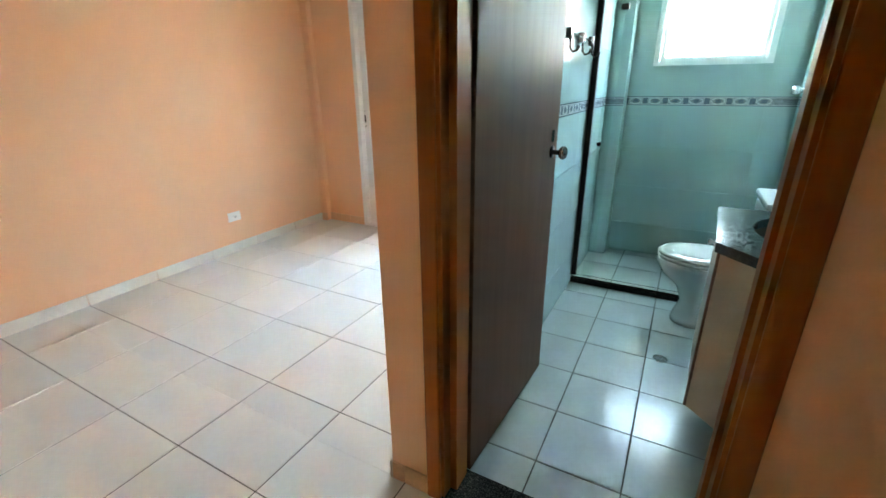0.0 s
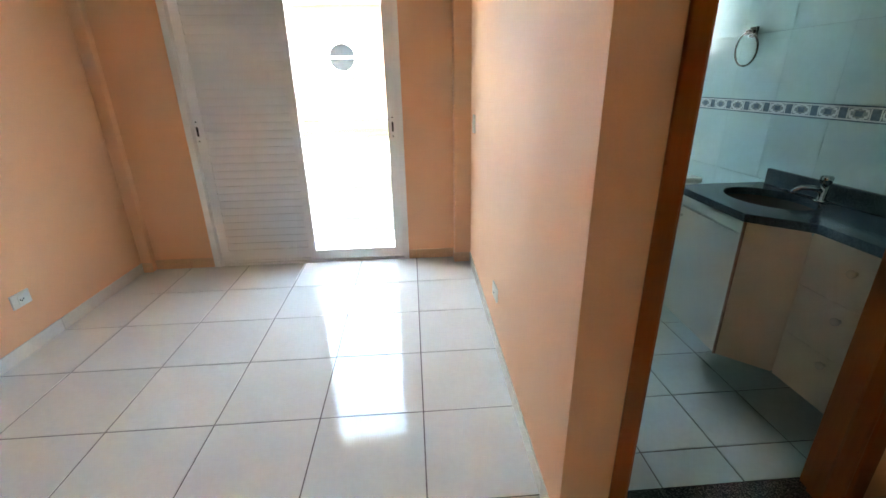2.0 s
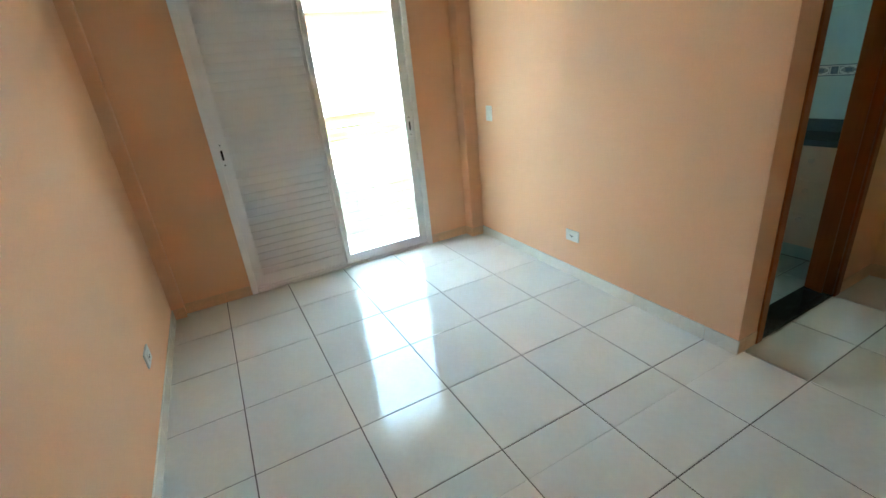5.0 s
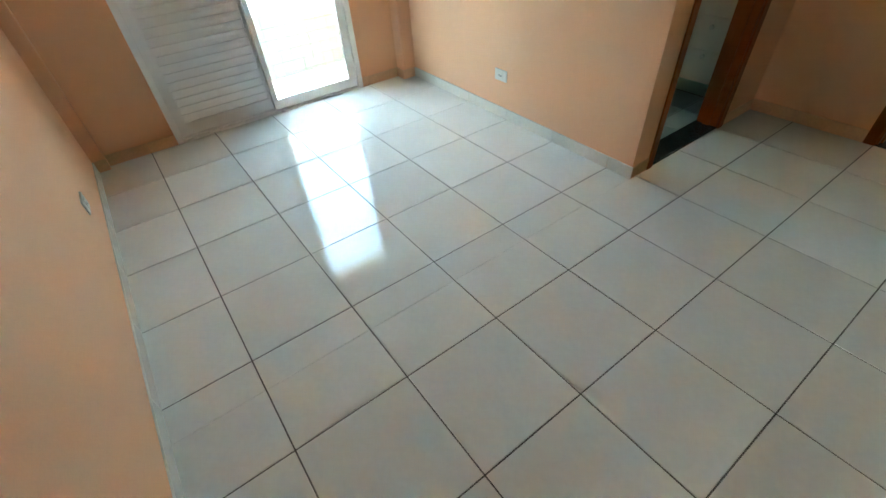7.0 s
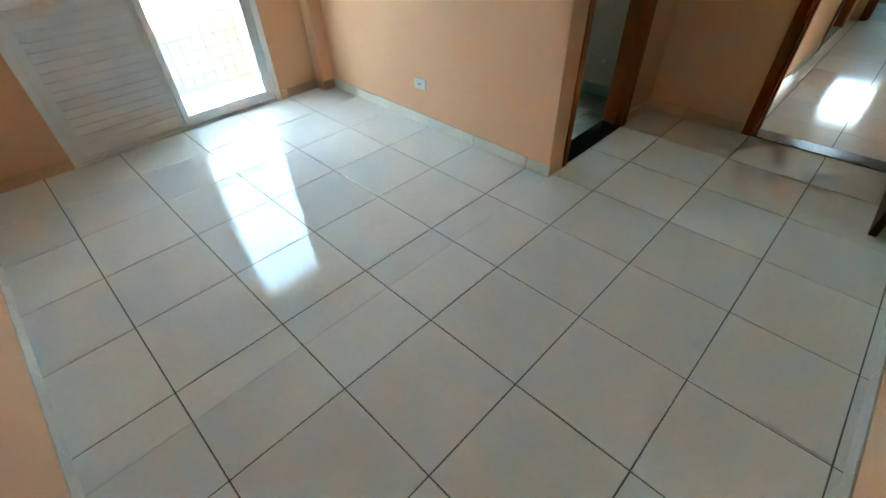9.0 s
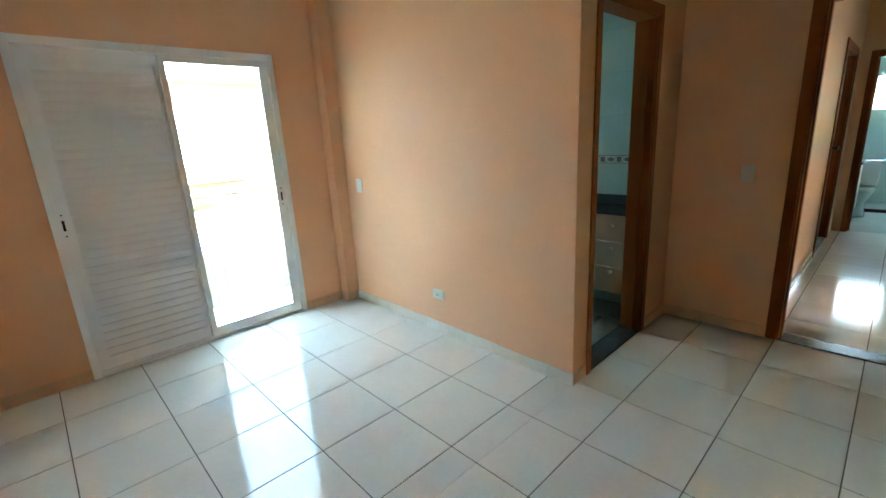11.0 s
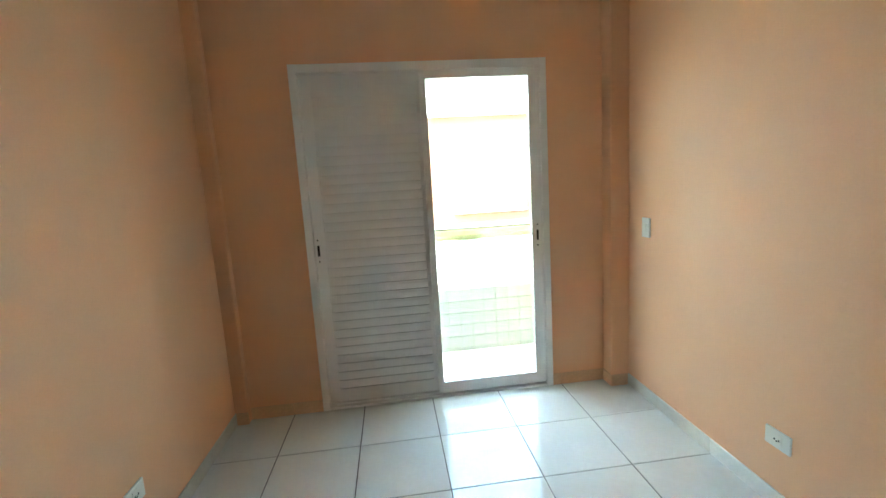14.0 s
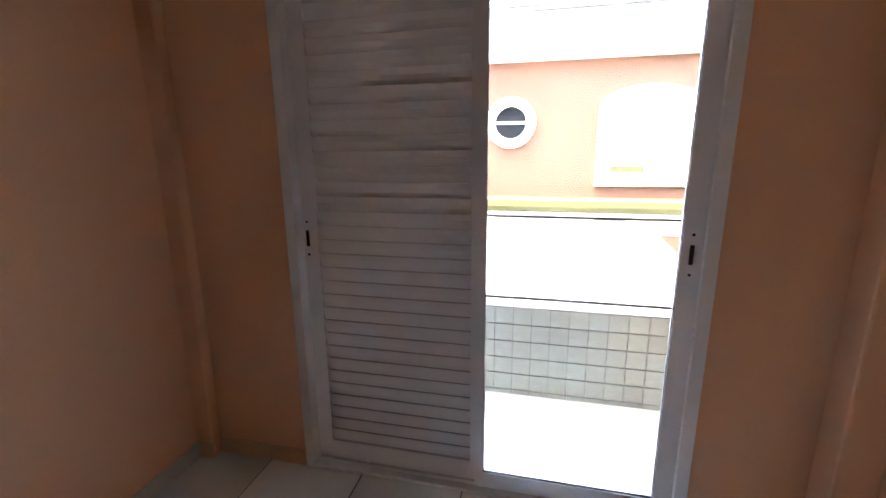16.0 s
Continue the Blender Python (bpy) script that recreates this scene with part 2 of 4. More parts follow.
def part(name, bm, material, parent=None, label=""):
    """One mesh in world coordinates, put under its thing or part."""
    o = Vector((0, 0, 0)) if parent is None else ORIGIN[parent.name]
    if o.length:
        bmesh.ops.translate(bm, verts=bm.verts, vec=-o)
    ob = new(name, mesh_of(name, bm, material))
    if parent is not None:
        ob.parent = parent
    ORIGIN[ob.name] = o
    return tagged(ob, label)


def setting(name, bm, material, label, category):
    return tagged(part(name, bm, material), label, category, kind="structure")


SHARED = {}


def piece(name, size, centre, mat, parent, bevel=0.0):
    """A box-shaped tile that shares its mesh with all of its size."""
    key = (name, tuple(round(s, 4) for s in size), mat.name)
    if key not in SHARED:
        sx, sy, sz = (s / 2 for s in size)
        bm = bmesh.new()
        box(bm, -sx, sx, -sy, sy, -sz, sz, bevel=bevel, seg=1)
        SHARED[key] = mesh_of(name, bm, mat)
    ob = new(name, SHARED[key])
    ob.location = centre
    ob.parent = parent
    return ob


def spans(a, b, grid, origin, gap):
    """The stretches of a grid of tiles between a and b, with a joint at each grid line only."""
    k = math.floor((a - origin) / grid)
    out = []
    while origin + k * grid < b - 1e-6:
        g0, g1 = origin + k * grid, origin + (k + 1) * grid
        s, e = max(a, g0 + gap / 2), min(b, g1 - gap / 2)
        if e - s > 0.006:
            out.append((s, e))
        k += 1
    return out


def lay_floor(parent, rect, grid, origin, mat, gap=0.005, top=0.0, name="tile"):
    x0, x1, y0, y1 = rect
    for a, b in spans(x0, x1, grid, origin[0], gap):
        for c, d in spans(y0, y1, grid, origin[1], gap):
            piece(name, (b - a, d - c, 0.008), ((a + b) / 2, (c + d) / 2, top - 0.004), mat, parent, 0.0012)

# ---- the shell ----
H = 2.71
LX, RX, BY, FY = -1.245, 1.315, -1.385, 2.70      # bedroom faces: side walls, back, balcony wall
EX, DY = 2.69, 0.285                              # entry wall face, bathroom door wall face

floor = setting("floor", boxes((LX - 0.1, EX + 0.07, BY - 0.1, FY + 0.1, -0.16, -0.0025)), GROUT, "white glazed ceramic tile floor with dark grout joints", "floor")
bath_floor = setting("bathroom_floor", boxes((RX + 0.02, EX + 0.07, DY + 0.12, 3.3, -0.15, -0.0025)), GROUT, "pale glazed ceramic bathroom floor tiles", "floor")
corr_floor = setting("corridor_floor", boxes((EX + 0.07, 9.4, -3.5, 0.2, -0.16, -0.0025)), GROUT, "white glazed tile corridor floor", "floor")
setting("ceiling", boxes((LX - 0.15, 9.5, -3.5, FY + 0.15, H, H + 0.15), (RX, EX + 0.2, FY + 0.15, 3.3, H, H + 0.15)), CEIL, "plain white painted ceiling", "ceiling")

setting("wall_left", boxes((LX - 0.15, LX, BY - 0.15, FY + 0.15, 0, H)), PAINT, "peach painted plaster wall", "wall")
# the right wall runs slightly out of square
SKEW = Matrix.Translation((RX, DY, 0)) @ Matrix.Translation((-0.016, 0, 0)) @ Matrix.Rotation(-0.0145, 4, 'Z') @ Matrix.Translation((-RX, -DY, 0))
wall_right = setting("wall_right", boxes((RX, RX + 0.115, DY, FY + 0.15, 0, H)), PAINT, "peach painted plaster wall beside the bathroom", "wall")
wall_right.data.transform(Matrix(((1, 0.0145, 0, -0.016 - 0.0145 * DY), (0, 1, 0, 0), (0, 0, 1, 0), (0, 0, 0, 1))))
setting("wall_back", boxes((LX, EX + 0.14, BY - 0.15, BY, 0, H)), PAINT, "peach painted plaster back wall", "wall")
# balcony wall with its opening and the two shallow corner columns
CRX, CRY = 1.210, FY - 0.112                         # right corner column: free edge and face
OX0, OX1, OZ = -0.700, 0.825, 2.145
bm = bmesh.new()
outline = [(LX, 0), (OX0, 0), (OX0, OZ), (OX1, OZ), (OX1, 0), (RX + 0.03, 0), (RX + 0.03, H), (LX, H)]
loft(bm, [[(x, y, z) for x, z in outline] for y in (FY, FY + 0.15)], smooth=False)
setting("wall_balcony", bm, PAINT, "peach painted wall round the balcony door", "wall")
setting("corner_column_left", boxes((LX - 0.02, -1.165, FY - 0.055, FY + 0.02, 0, H), bevel=0.010), PAINT, "peach painted shallow corner column", "column")
setting("corner_column_right", boxes((CRX, RX + 0.03, CRY, FY + 0.02, 0, H), bevel=0.010), PAINT, "peach painted shallow corner column", "column")
# wall of the bathroom door
BX0, BX1, BZ = 1.488, 2.250, 2.12
setting("wall_bathroom_door", boxes((RX + 0.099, BX0, DY, DY + 0.13, 0, H), (BX1, EX, DY, DY + 0.13, 0, H), (BX0, BX1, DY, DY + 0.13, BZ, H)),
        PAINT, "peach painted wall round the bathroom door", "wall")
# wall of the entry door, runs on as the bathroom's right wall
EY0, EY1, EZ = -1.275, -0.445, 2.12
setting("wall_entry", boxes((EX, EX + 0.14, EY1, DY + 0.13, 0, H), (EX, EX + 0.14, BY, EY0, 0, H), (EX, EX + 0.14, EY0, EY1, EZ, H)),
        PAINT, "peach painted wall round the bedroom door", "wall")

# bathroom walls, core behind the tiles
QL, QR, QN, QF = 1.470, 2.660, 0.425, 3.12
WX0, WX1, WZ0, WZ1 = 1.745, 2.476, 1.455, 2.10
bw_left = setting("bathroom_wall_left", boxes((RX + 0.14, QL - 0.006, QN - 0.01, FY + 0.15, 0, H), (RX, QL - 0.006, FY + 0.15, QF + 0.15, -0.25, H)), WALL_GROUT, "pale glazed tiled bathroom wall", "wall")
bw_right = setting("bathroom_wall_right", boxes((QR + 0.006, EX + 0.14, QN - 0.01, QF + 0.15, 0, H)), WALL_GROUT, "pale glazed tiled bathroom wall", "wall")
bw_far = setting("bathroom_wall_far", boxes((QL - 0.006, WX0, QF + 0.006, QF + 0.15, 0, H), (WX1, QR + 0.006, QF + 0.006, QF + 0.15, 0, H),
                 (WX0, WX1, QF + 0.006, QF + 0.15, 0, WZ0), (WX0, WX1, QF + 0.006, QF + 0.15, WZ1, H)), WALL_GROUT, "pale glazed tiled bathroom wall with a window", "wall")
bw_near = setting("bathroom_wall_near", boxes((QL - 0.006, BX0 - 0.001, QN - 0.01, QN - 0.001, 0, H), (BX1 + 0.001, QR + 0.006, QN - 0.01, QN - 0.001, 0, H), (BX0 - 0.001, BX1 + 0.001, QN - 0.01, QN - 0.001, BZ + 0.001, H)),
                  WALL_TILE, "pale glazed tiled bathroom wall round the door", "wall")
chase = setting("bathroom_pipe_chase", boxes((QL, 1.598, 2.95, QF, 0, H), bevel=0.003), WALL_TILE, "pale tiled pipe chase in the shower corner", "column")

# corridor and the rooms that show through its openings
CL, CR, CE = -0.36, -1.36, 6.66
setting("corridor_wall_left", boxes((EX + 0.14, 5.10, CL, CL + 0.12, 0, H), (6.16, CE, CL, CL + 0.12, 0, H), (5.10, 6.16, CL, CL + 0.12, 2.10, H)),
        CORR_PAINT, "cream painted corridor wall", "wall")
setting("corridor_wall_right", boxes((EX + 0.14, 3.15, CR - 0.12, CR, 0, H), (3.95, CE, CR - 0.12, CR, 0, H), (3.15, 3.95, CR - 0.12, CR, 2.10, H)),
        CORR_PAINT, "cream painted corridor wall with a side doorway", "wall")
setting("corridor_wall_end", boxes((CE, CE + 0.12, CL, CL + 0.2, 0, H), (CE, CE + 0.12, -0.50, CL, 0, H), (CE, CE + 0.12, CR - 0.12, -1.27, 0, H), (CE, CE + 0.12, -1.27, -0.50, 2.10, H)),
        PAINT, "peach painted wall round the far bathroom door", "wall")
setting("side_room_wall", boxes((2.2, 2.3, -3.5, CR - 0.12, 0, H), (4.8, 4.9, -3.5, CR - 0.12, 0, H),
        (2.3, 3.40, -3.45, -3.35, 0, H), (3.70, 4.8, -3.45, -3.35, 0, H), (3.40, 3.70, -3.45, -3.35, 0, 1.48), (3.40, 3.70, -3.45, -3.35, 1.86, H)),
        CORR_PAINT, "cream painted walls of a side room", "wall")
setting("far_bathroom_wall", boxes((CE + 0.12, 9.4, -0.20, -0.10, 0, H), (CE + 0.12, 9.4, -1.90, -1.80, 0, H),
        (9.3, 9.4, -1.80, -0.97, 0, H), (9.3, 9.4, -0.43, -0.20, 0, H), (9.3, 9.4, -0.97, -0.43, 0, 1.50), (9.3, 9.4, -0.97, -0.43, 2.00, H),
        (CE, CE + 0.12, -1.9, CR - 0.12, 0, H)),
        WALL_TILE, "pale tiled walls of the far bathroom", "wall")

# ---- thresholds ----
setting("bathroom_threshold", boxes((BX0, BX1, DY - 0.002, QN + 0.004, -0.02, 0.012), bevel=0.003), THRESH, "dark polished granite bathroom door threshold", "threshold")
setting("bedroom_threshold", boxes((EX - 0.004, EX + 0.142, EY0, EY1, -0.02, 0.008), bevel=0.003), THRESH, "dark granite bedroom door threshold", "threshold")


# ---- wooden door frames ----
def trim_profile(bm, x0, x1, y0, y1, z0, z1):
    box(bm, x0, x1, y0, y1, z0, z1, bevel=0.006, seg=3)


def door_frame_y(name, x0, x1, y0, y1, top, label, over=0.055, under=0.055, rebate=0.034):
    """A frame in a wall that faces along y: jambs, head and architraves on both faces."""
    f = thing(name, ((x0 + x1) / 2, (y0 + y1) / 2, 0), label, "door frame", kind="structure")
    part("jamb", boxes((x0, x0 + 0.022, y0, y1, 0.012, top)), TRIM_WOOD, f)
    part("jamb", boxes((x1 - 0.022, x1, y0, y1, 0.012, top)), TRIM_WOOD, f)
    part("head", boxes((x0 + 0.022, x1 - 0.022, y0, y1, top - 0.022, top)), TRIM_WOOD, f)
    part("stop", boxes((x0 + 0.022, x0 + rebate, y0 + 0.045, y1 - 0.002, 0.012, top - 0.022)), TRIM_WOOD, f)
    part("stop", boxes((x1 - 0.034, x1 - 0.022, y0 + 0.045, y1 - 0.04, 0.012, top - 0.022)), TRIM_WOOD, f)
    for ya, yb in ((y0 - 0.013, y0 - 0.001), (y1 + 0.001, y1 + 0.013)):
        for xa, xb in ((x0 - under, x0 + 0.012), (x1 - 0.012, x1 + over)):
            bm = bmesh.new()
            trim_profile(bm, xa, xb, ya, yb, 0.0, top + 0.055)
            part("architrave", bm, TRIM_WOOD, f)
        bm = bmesh.new()
        trim_profile(bm, x0 + 0.0125, x1 - 0.0125, ya, yb, top - 0.012, top + 0.054)
        part("architrave", bm, TRIM_WOOD, f)
    return f


def door_frame_x(name, y0, y1, x0, x1, top, label):
    f = thing(name, ((x0 + x1) / 2, (y0 + y1) / 2, 0), label, "door frame", kind="structure")
    part("jamb", boxes((x0, x1, y0, y0 + 0.022, 0.008, top)), TRIM_WOOD, f)
    part("jamb", boxes((x0, x1, y1 - 0.022, y1, 0.008, top)), TRIM_WOOD, f)
    part("head", boxes((x0, x1, y0 + 0.022, y1 - 0.022, top - 0.022, top)), TRIM_WOOD, f)
    part("stop", boxes((x0 + 0.045, x1 - 0.04, y0 + 0.022, y0 + 0.034, 0.008, top - 0.022)), TRIM_WOOD, f)
    part("stop", boxes((x0 + 0.045, x1 - 0.04, y1 - 0.034, y1 - 0.022, 0.008, top - 0.022)), TRIM_WOOD, f)
    for xa, xb in ((x0 - 0.013, x0 - 0.001), (x1 + 0.001, x1 + 0.013)):
        for ya, yb in ((y0 - 0.05, y0 + 0.012), (y1 - 0.012, y1 + 0.05)):
            bm = bmesh.new()
            trim_profile(bm, xa, xb, ya, yb, 0.0, top + 0.055)
            part("architrave", bm, TRIM_WOOD, f)
        bm = bmesh.new()
        trim_profile(bm, xa, xb, y0 + 0.0125, y1 - 0.0125, top - 0.012, top + 0.054)
        part("architrave", bm, TRIM_WOOD, f)
    return f


door_frame_y("door_frame_1", BX0, BX1, DY, DY + 0.13, BZ, "varnished red-brown wooden bathroom door frame", 0.046, 0.040, 0.046)
door_frame_x("door_frame_2", EY0, EY1, EX, EX + 0.14, EZ, "varnished red-brown wooden bedroom door frame")
door_frame_y("door_frame_3", 5.10, 6.16, CL, CL + 0.12, 2.10, "varnished wooden door frame in the corridor")
door_frame_x("door_frame_4", -1.27, -0.50, CE, CE + 0.12, 2.10, "varnished wooden frame of the far bathroom door")
door_frame_y("door_frame_5", 3.15, 3.95, CR - 0.12, CR, 2.10, "varnished wooden frame of the side doorway")


def ball_knob(bm, base, out):
    """A round door knob on a short neck."""
    b, o = Vector(base), Vector(out)
    tube(bm, [b + o * t for t in (0.030, 0.034, 0.042, 0.052, 0.060, 0.064)], [0.010, 0.020, 0.0265, 0.0265, 0.019, 0.008], 18)


def door_leaf(name, hinge, free, height, material, label, handle_z=1.07, thick=0.035):
    """A flush leaf on two vertical edges in plan, with plates, levers and hinges."""
    h, f = Vector((*hinge, 0)), Vector((*free, 0))
    w = (f - h).length
    d = thing(name, (*hinge, 0.014), label, "door")
    bm = boxes((0, w, -thick / 2, thick / 2, 0.002, height), bevel=0.002)
    ang = math.atan2(f.y - h.y, f.x - h.x)
    m = Matrix.Rotation(ang, 4, 'Z')
    d.matrix_basis = Matrix.Translation((*hinge, 0.014)) @ m
    ORIGIN[d.name] = Vector((0, 0, 0))
    leaf = part("leaf", bm, material, d)
    for s in (-1, 1):
        part("lock_plate", boxes((w - 0.078, w - 0.052, s * (thick / 2 + 0.0012) - 0.0012, s * (thick / 2 + 0.0012) + 0.0012, handle_z + 0.04, handle_z + 0.085), bevel=0.001), DARK_CHROME, d, "dark worn metal lock plate")
        bm = bmesh.new()
        tube(bm, [(w - 0.065, s * thick / 2, handle_z), (w - 0.065, s * (thick / 2 + 0.005), handle_z), (w - 0.065, s * (thick / 2 + 0.006), handle_z), (w - 0.065, s * (thick / 2 + 0.031), handle_z)], [0.026, 0.025, 0.010, 0.010], 16)
        part("knob_neck", bm, BLACK_METAL, d, "dark metal neck and rose")
        bm = bmesh.new()
        ball_knob(bm, (w - 0.065, s * thick / 2, handle_z), (0, s, 0))
        part("door_knob", bm, WORN_CHROME, d, "round chrome knob")
    for z in (0.22, 1.05, 1.85):
        bm = bmesh.new()
        tube(bm, [(-0.004, thick / 2 + 0.004, z), (-0.004, thick / 2 + 0.004, z + 0.075)], 0.006, 10)
        part("hinge", bm, DARK_CHROME, d)
    return d


door_leaf("door_1", (1.523, 0.428), (1.560, 1.165), 2.075, DOOR_WOOD, "dark-stained flush wooden bathroom door standing open inwards")
door_leaf("door_2", (2.655, -1.247), (1.875, -1.240), 2.075, DOOR_WOOD, "dark-stained flush bedroom door folded open along the wall")
door_leaf("door_3", (5.123, CL + 0.085), (6.137, CL + 0.085), 2.06, DOOR_WOOD, "dark-stained flush corridor door, closed")


# ---- balcony door: white aluminium frame, louvred leaf and glazed leaf ----
bd = thing("balcony_door", (0.06, FY, 0), "white aluminium sliding balcony door, one louvred leaf and one glazed leaf", "sliding door")
part("frame_side", boxes((-0.716, -0.672, FY - 0.012, FY + 0.11, 0, 2.158), bevel=0.003), WHITE_METAL, bd)
part("frame_side", boxes((0.797, 0.841, FY - 0.012, FY + 0.11, 0, 2.158), bevel=0.003), WHITE_METAL, bd)
part("frame_head", boxes((-0.672, 0.797, FY - 0.0115, FY + 0.11, 2.108, 2.157), bevel=0.003), WHITE_METAL, bd)
part("sill_track", boxes((-0.672, 0.797, FY - 0.004, FY + 0.11, 0.0, 0.014), (-0.672, 0.797, FY + 0.03, FY + 0.036, 0.014, 0.026), (-0.672, 0.797, FY + 0.075, FY + 0.081, 0.014, 0.026)), WHITE_METAL, bd)


def slot_handle(x, y, z, parent):
    part("pull_slot", boxes((x - 0.007, x + 0.007, y - 0.004, y + 0.002, z - 0.034, z + 0.034), bevel=0.003), BLACK_METAL, parent, "black recessed pull slot")
    for dz in (-0.068, 0.068):
        bm = bmesh.new()
        tube(bm, [(x, y + 0.002, z + dz), (x, y - 0.003, z + dz)], 0.005, 10)
        part("screw", bm, BLACK_METAL, parent, "small black screw")


# louvred leaf
LY = FY + 0.044
lf = part("louvre_leaf", boxes((-0.676, -0.606, LY, LY + 0.034, 0.027, 2.106), (0.024, 0.080, LY, LY + 0.034, 0.027, 2.106),
          (-0.606, 0.024, LY, LY + 0.034, 0.027, 0.114), (-0.606, 0.024, LY, LY + 0.034, 2.034, 2.112)), WHITE_METAL, bd, "white louvred leaf frame")
slot_handle(-0.652, LY, 1.048, lf)
# added panel, unseen: blocks daylight leaking through so slat gaps stay dark
part("light_stop_panel", boxes((-0.606, 0.024, LY + 0.024, LY + 0.028, 0.114, 2.034)), LIGHT_STOP, lf, "added grey panel that stops light between the slats")
nslat = 33
for k in range(nslat):
    z = 0.114 + (k + 0.5) * (2.034 - 0.114) / nslat
    bm = bmesh.new()
    prof = [(LY + 0.0030, z + 0.0296), (LY + 0.0015, z + 0.0276), (LY + 0.0026, z + 0.006), (LY + 0.0065, z - 0.012), (LY + 0.0125, z - 0.0298), (LY + 0.0150, z - 0.0298), (LY + 0.0090, z - 0.011), (LY + 0.0051, z + 0.006), (LY + 0.0042, z + 0.0296)]
    loft(bm, [[(-0.6075, y, zz) for y, zz in prof], [(0.0235, y, zz) for y, zz in prof]], smooth=False)
    part("slat", bm, WHITE_METAL, lf)
# glazed leaf
GY = FY + 0.010
gl = part("glazed_leaf", boxes((0.048, 0.084, GY, GY + 0.032, 0.027, 2.106), (0.732, 0.800, GY, GY + 0.032, 0.027, 2.106),
          (0.084, 0.732, GY, GY + 0.032, 0.027, 0.095), (0.084, 0.732, GY, GY + 0.032, 2.062, 2.112)), WHITE_METAL, bd, "white glazed leaf frame")
slot_handle(0.764, GY, 1.052, gl)
pane = part("pane", boxes((0.0845, 0.7315, GY + 0.014, GY + 0.018, 0.0955, 2.0615)), DOOR_GLASS, gl, "tinted glass pane")
pane.visible_shadow = False
part("gasket", boxes((0.084, 0.0868, GY + 0.005, GY + 0.0135, 0.095, 2.062), (0.7292, 0.732, GY + 0.005, GY + 0.0135, 0.095, 2.062),
     (0.0868, 0.7292, GY + 0.005, GY + 0.0135, 0.095, 0.098), (0.0868, 0.7292, GY + 0.005, GY + 0.0135, 2.059, 2.062)), BLACK_METAL, gl, "thin black glazing gasket")

# ---- balcony ----
PY = 3.53
bal = setting("balcony_floor", boxes((-1.6, RX, FY + 0.15, PY + 0.14, -0.25, -0.023)), WALL_GROUT, "white tiled balcony floor", "balcony floor")
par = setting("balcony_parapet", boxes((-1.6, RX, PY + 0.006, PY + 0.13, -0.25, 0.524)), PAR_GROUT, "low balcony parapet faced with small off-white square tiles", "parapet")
setting("balcony_soffit", boxes((-1.72, RX - 0.002, FY + 0.152, PY + 0.13, H + 0.02, H + 0.17)), WHITE_RENDER, "white rendered slab over the balcony", "slab")
setting("balcony_side_wall", boxes((-1.72, -1.6, FY + 0.15, PY + 0.13, -0.25, 1.05), (RX, RX + 0.15, QF + 0.152, PY + 0.13, -0.25, 1.05)), EXTERIOR, "cream rendered balcony end walls", "wall")
rail = thing("balcony_guard", (0.15, PY + 0.06, 0.525), "clear glass balcony guard with slim white rails", "railing")
part("bottom_rail", boxes((-1.6, RX, PY - 0.004, PY + 0.085, 0.525, 0.563), bevel=0.004), WHITE_METAL, rail)
part("top_rail", boxes((-1.6, RX, PY + 0.045, PY + 0.075, 1.040, 1.058), bevel=0.004), WHITE_METAL, rail)
part("gasket", boxes((-1.6, RX, PY + 0.050, PY + 0.070, 1.030, 1.0395)), BLACK_METAL, rail, "thin dark gasket under the top rail")
part("gasket", boxes((-1.6, RX, PY + 0.034, PY + 0.055, 0.563, 0.571)), BLACK_METAL, rail, "thin dark gasket on the bottom rail")
for x in (-1.57, -0.42, 1.29):
    part("post", boxes((x - 0.015, x + 0.015, PY + 0.045, PY + 0.075, 0.563, 1.040), bevel=0.003), WHITE_METAL, rail)
for a, b in ((-1.55, -0.44), (-0.40, 1.27)):
    g = part("pane", boxes((a, b, PY + 0.056, PY + 0.064, 0.5635, 1.0295)), CLEAR, rail, "clear glass pane")
    g.visible_shadow = False

# outer skin of the building the room is in
setting("exterior_wall", boxes((-9.0, LX - 0.15, FY + 0.002, FY + 0.15, -3.1, H + 0.5), (EX + 0.14, 9.0, FY + 0.002, FY + 0.15, -3.1, H + 0.5),
        (LX - 0.15, EX + 0.14, FY + 0.002, FY + 0.149, -3.1, -0.16), (LX - 0.15, RX - 0.02, FY + 0.152, FY + 0.16, H + 0.0, H + 0.5), (RX - 0.014, RX - 0.004, FY + 0.162, QF + 0.15, -0.24, H)), EXTERIOR, "cream rendered outer wall of the building", "wall")

# ---- outside: ground and the house across ----
setting("ground", boxes((-400, 400, -400, 400, -3.3, -3.1)), CONCRETE, "pale concrete ground", "ground")


def ring_mesh(cx, y0, y1, cz, r0, r1, n=40):
    bm = bmesh.new()
    loops = []
    for rr, y in ((r0, y1), (r1, y1), (r1, y0), (r0, y0), (r0, y1)):
        loops.append([bm.verts.new((cx + rr * math.cos(2 * math.pi * k / n), y, cz + rr * math.sin(2 * math.pi * k / n))) for k in range(n)])
    for a, b in zip(loops, loops[1:]):
        for k in range(n):
            bm.faces.new((a[k], a[(k + 1) % n], b[(k + 1) % n], b[k]))
    bmesh.ops.remove_doubles(bm, verts=bm.verts, dist=1e-5)
    return bm


def disc(cx, y0, y1, cz, r, n=40):
    bm = bmesh.new()
    loft(bm, [[(cx + r * math.cos(2 * math.pi * k / n), y, cz + r * math.sin(2 * math.pi * k / n)) for k in range(n)] for y in (y0, y1)], smooth=False)
    return bm


